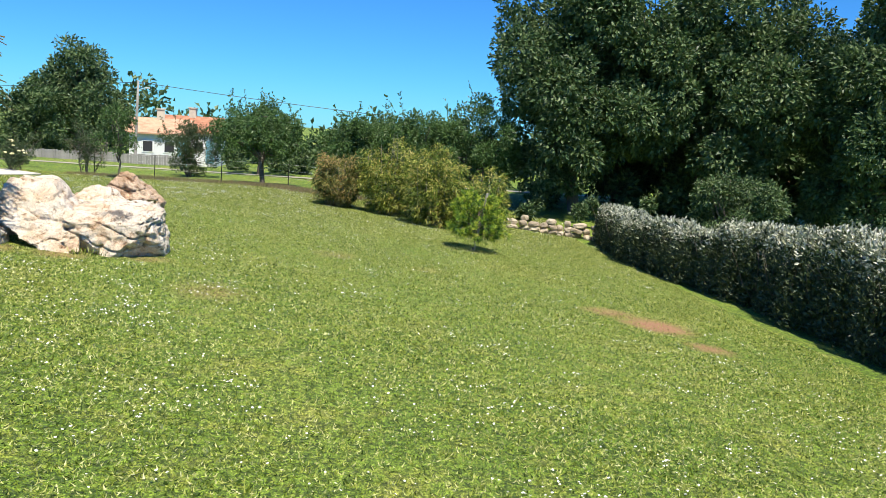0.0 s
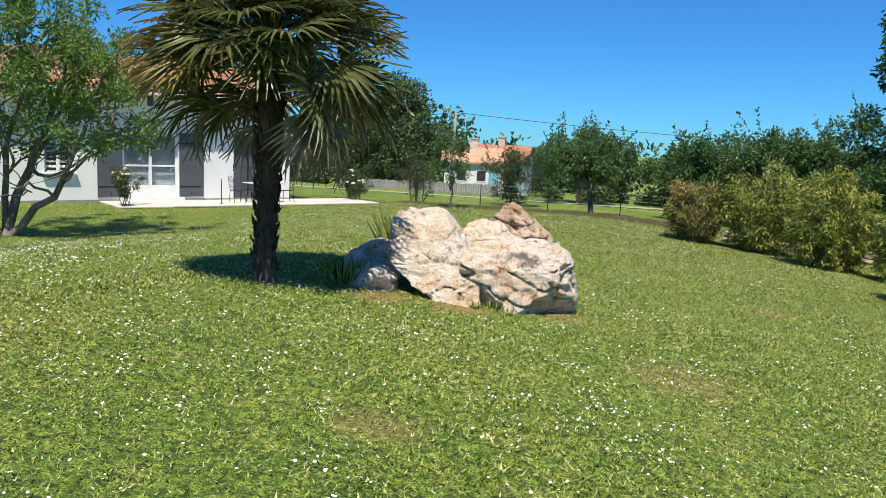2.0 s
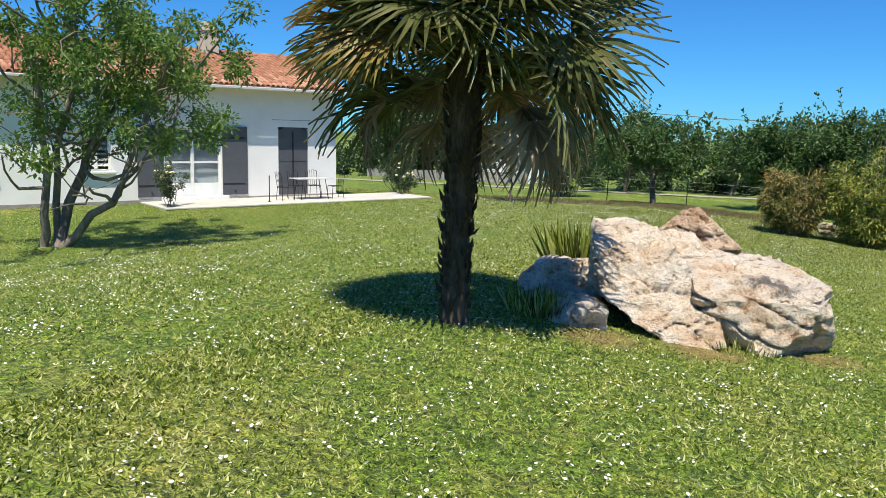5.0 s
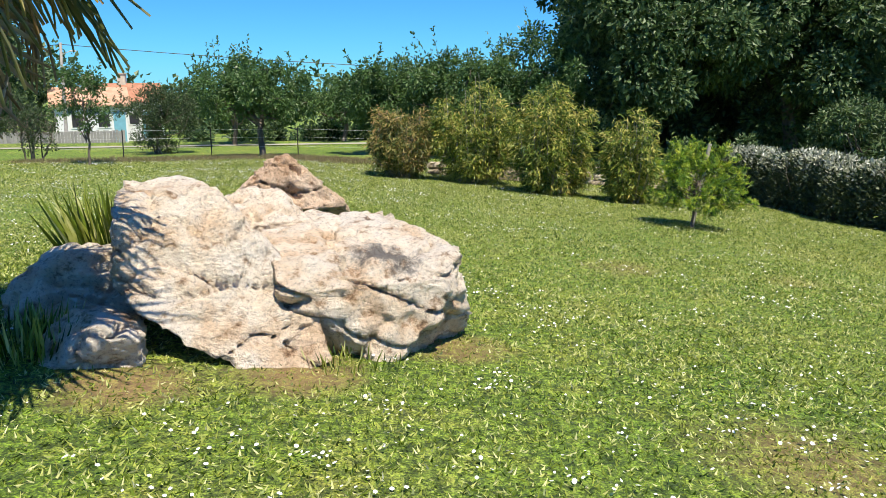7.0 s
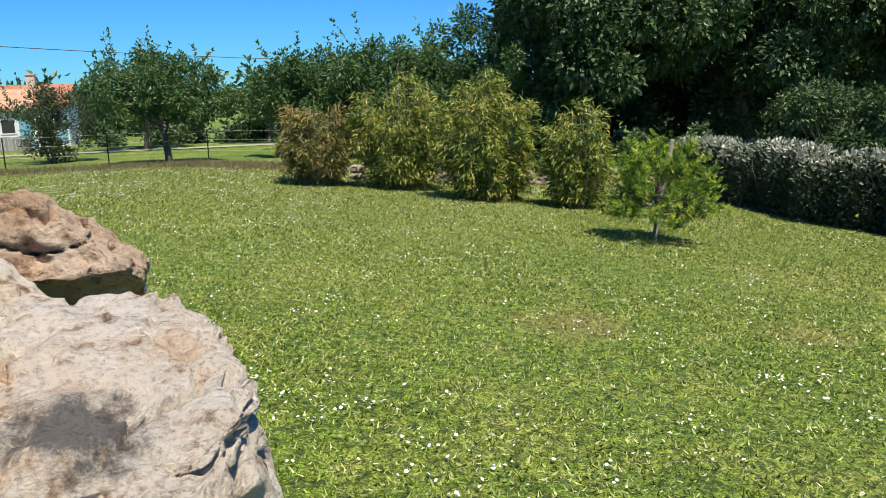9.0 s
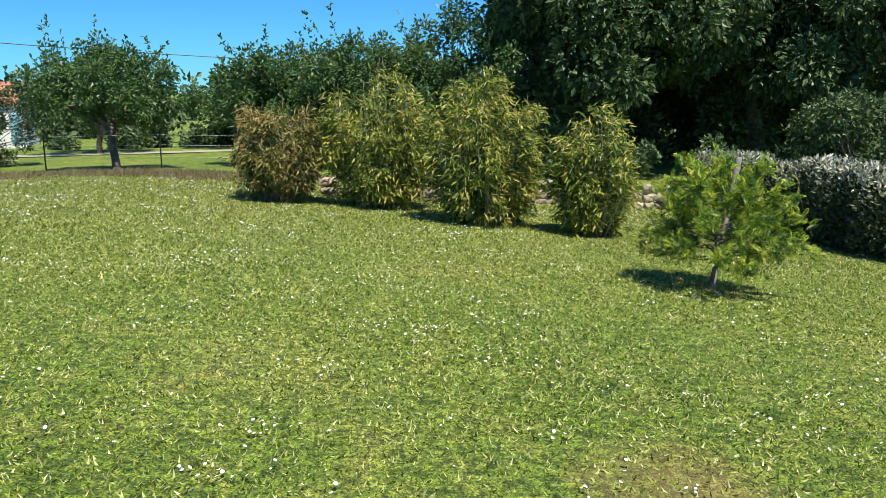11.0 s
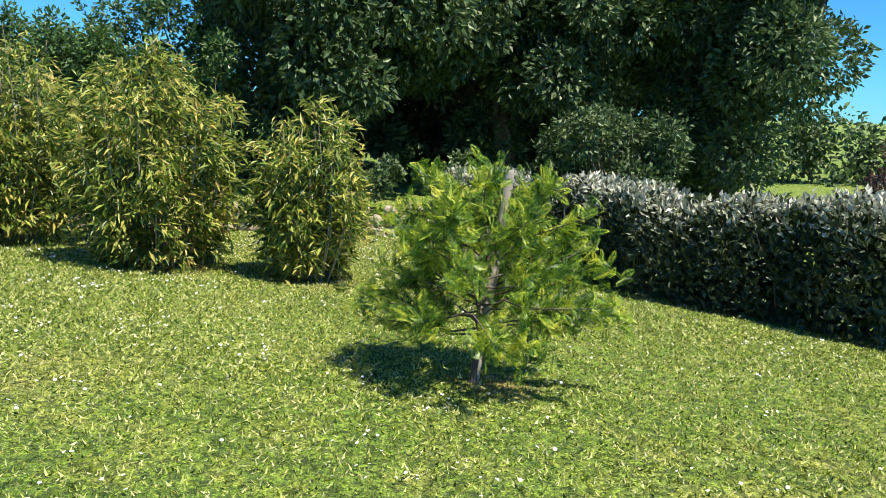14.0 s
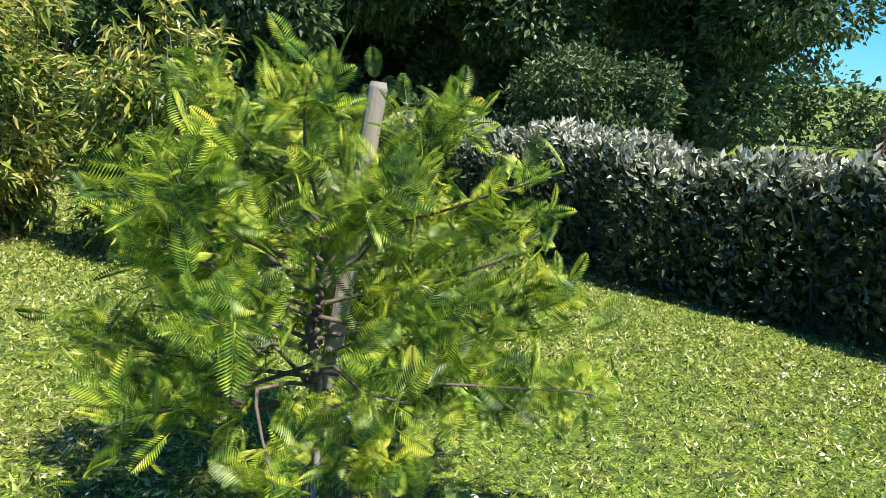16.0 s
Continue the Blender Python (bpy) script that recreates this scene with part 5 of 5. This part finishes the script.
def board_fence():
    root = thing("board_fence", "grey weathered board fence beyond the garden", "fence", pose(*on_ground(-31, 50.5, -0.85), 0, 0, 18))
    me = bpy.data.meshes.new("board")
    bm = boxes((0, 0.17, 0, 0.03, 0, 1.5), bevel=0.004)
    bm.to_mesh(me)
    bm.free()
    me.materials.append(M_GREYFENCE)
    for i in range(64):
        ob = new("board", me)
        ob.parent = root
        ob.matrix_local = pose(i * 0.18, 0, rng.normal() * 0.02)


board_fence()


def hedgerow(label, x0, x1, y0, y1, h, count, leaf, dz=0.0):
    """A far wood of many small clumps: nobody could count its trees."""
    n = int(math.hypot(x1 - x0, y1 - y0) * 1.6)
    t = rng.random(n)
    c = np.stack([x0 + (x1 - x0) * t, y0 + (y1 - y0) * t + rng.normal(size=n) * 1.0, np.zeros(n)], 1)
    c[:, 2] = gz(c[:, 0], c[:, 1]) + h * rng.random(n) * (0.7 + 0.3 * np.sin(t * 40) + 0.2 * np.sin(t * 97)) + dz
    v, f = cloud(c, np.full(n, h * 0.28), count, leaf, leaf * 0.6, 0.1, 0.3)
    tagged(mesh_part("hedgerow", np_mesh("hedgerow", v, f), M_BIG, None), label, "trees", kind="stuff")


hedgerow("distant dark hedgerow along the track", -14, 30, 58, 60, 3.2, 16000, 0.35)
hedgerow("dark garden hedge behind the orchard", -16.5, 4, 50, 48.5, 2.3, 16000, 0.22)
hedgerow("distant dark hedgerow along the track", -70, -34, 64, 66, 4.0, 12000, 0.4)
hedgerow("far wood along the horizon", -110, 90, 92, 95, 8.0, 24000, 0.8)
hedgerow("dark scrub under the tall trees", 2.5, 26, 37.5, 38.5, 3.0, 14000, 0.28)
hedgerow("dark undergrowth behind the low wall", 1.5, 16, 31.5, 30.5, 1.3, 9000, 0.16)
hedgerow("trees behind the hedge", 13, 40, 26, 22, 1.6, 9000, 0.22)
hedgerow("distant wood beyond the hedge", 18, 75, 62, 40, 6.0, 16000, 0.5)
hedgerow("garden shrubs behind the house", -60, -27, 10, 30, 3.5, 9000, 0.3)


def cottage(name, label, m, w, d, h, rise):
    root = thing(name, label, "house", m, "neighbouring houses")
    part("wall", boxes((0, w, 0, d, -0.3, h)), M_WALL, root)
    bm = bmesh.new()
    for s in (0, 1):
        y0, y1 = ((-0.3, d / 2) if s == 0 else (d + 0.3, d / 2))
        q = [bm.verts.new(p) for p in ((-0.3, y0, h - 0.05), (w + 0.3, y0, h - 0.05), (w + 0.3, y1, h + rise), (-0.3, y1, h + rise))]
        bm.faces.new(q)
        q2 = [bm.verts.new((v.co.x, v.co.y, v.co.z + 0.12)) for v in q]
        bm.faces.new(q2)
        for k in range(4):
            bm.faces.new((q[k], q[(k + 1) % 4], q2[(k + 1) % 4], q2[k]))
    part("roof", bm, M_TILE, root, "terracotta tiled roof")
    for x in (0, w - 0.2):
        bm = bmesh.new()
        f = bm.faces.new([bm.verts.new(p) for p in ((x, 0, h), (x, d, h), (x, d / 2, h + rise))])
        ext = bmesh.ops.extrude_face_region(bm, geom=[f])
        bmesh.ops.translate(bm, verts=[v for v in ext["geom"] if isinstance(v, bmesh.types.BMVert)], vec=(0.2, 0, 0))
        part("gable", bm, M_WALL, root)
    part("chimney", boxes((w * 0.45, w * 0.45 + 0.6, d / 2 - 0.3, d / 2 + 0.3, h + rise - 0.3, h + rise + 0.8), (w * 0.45 - 0.06, w * 0.45 + 0.66, d / 2 - 0.36, d / 2 + 0.36, h + rise + 0.8, h + rise + 0.9)), M_CREAM, root)
    for x in (0.9, w - 1.9):
        win = part("window", boxes((x, x + 0.9, -0.04, 0.0, 0.9, 1.9), bevel=0.01), M_TRIM, root)
        part("pane", boxes((x + 0.1, x + 0.8, -0.05, -0.04, 1.0, 1.8)), M_DARK, win)
    part("door", boxes((w - 0.85, w - 0.1, -0.04, 0.0, 0.0, 2.0)), M_BLUE, root, "pale blue door")
    return root


cottage("neighbour_house", "small white cottage with a terracotta roof beyond the orchard", pose(*on_ground(-25.6, 57.5, 0.9), 0, 0, 22), 4.4, 4.2, 2.4, 1.1)
cottage("neighbour_house", "white house with a long terracotta roof beyond the orchard", pose(*on_ground(-27.1, 66.0, 1.4), 0, 0, 8), 5.2, 5.0, 2.7, 1.3)
cottage("neighbour_house", "house with an orange roof beyond the hedge", pose(*on_ground(17.5, 47.0), 0, 0, -10), 5.0, 5.0, 2.2, 1.2)


def power_line():
    root = thing("utility_pole", "slim utility pole carrying an overhead cable", "pole", pose(*on_ground(-23.8, 54.5)))
    V, F = tubes([[((0, 0, -0.3), 0.12), ((0.12, 0, 3.2), 0.1), ((0.26, 0, 6.6), 0.075)]], 10)
    mesh_part("post", np_mesh("post", V, F, False), M_CONCRETE, root)
    V, F = tubes([[((0.24, 0, 5.9), 0.02), ((0.9, -0.2, 6.1), 0.02)]], 6)
    mesh_part("lamp_arm", np_mesh("lamp_arm", V, F), M_ZINC, root)
    part("lamp_head", boxes((0.85, 1.2, -0.28, -0.12, 6.05, 6.15), bevel=0.02), M_ZINC, root)
    t = np.linspace(0, 1, 24)
    for far in ((70, 8, 5.2), (-60, 20, 6.5)):
        pts = [((0.26 + far[0] * q, far[1] * q, 6.5 + (far[2] - 6.5) * q - 4 * 1.2 * q * (1 - q)), 0.022) for q in t]
        V, F = tubes([pts], 5)
        mesh_part("cable", np_mesh("cable", V, F), M_IRON, root, "sagging overhead cable")


power_line()


def litter():
    m = pose(-5.05, 11.6, float(gz(-5.05, 11.6)) + 0.62, 4, 3, 20)
    ob = part("white_card", boxes((-0.09, 0.09, -0.05, 0.05, 0.0, 0.09), bevel=0.01), M_TRIM, None)
    ob.matrix_world = m
    tagged(ob, "small white box lying among the boulders", "box")


litter()
grass()
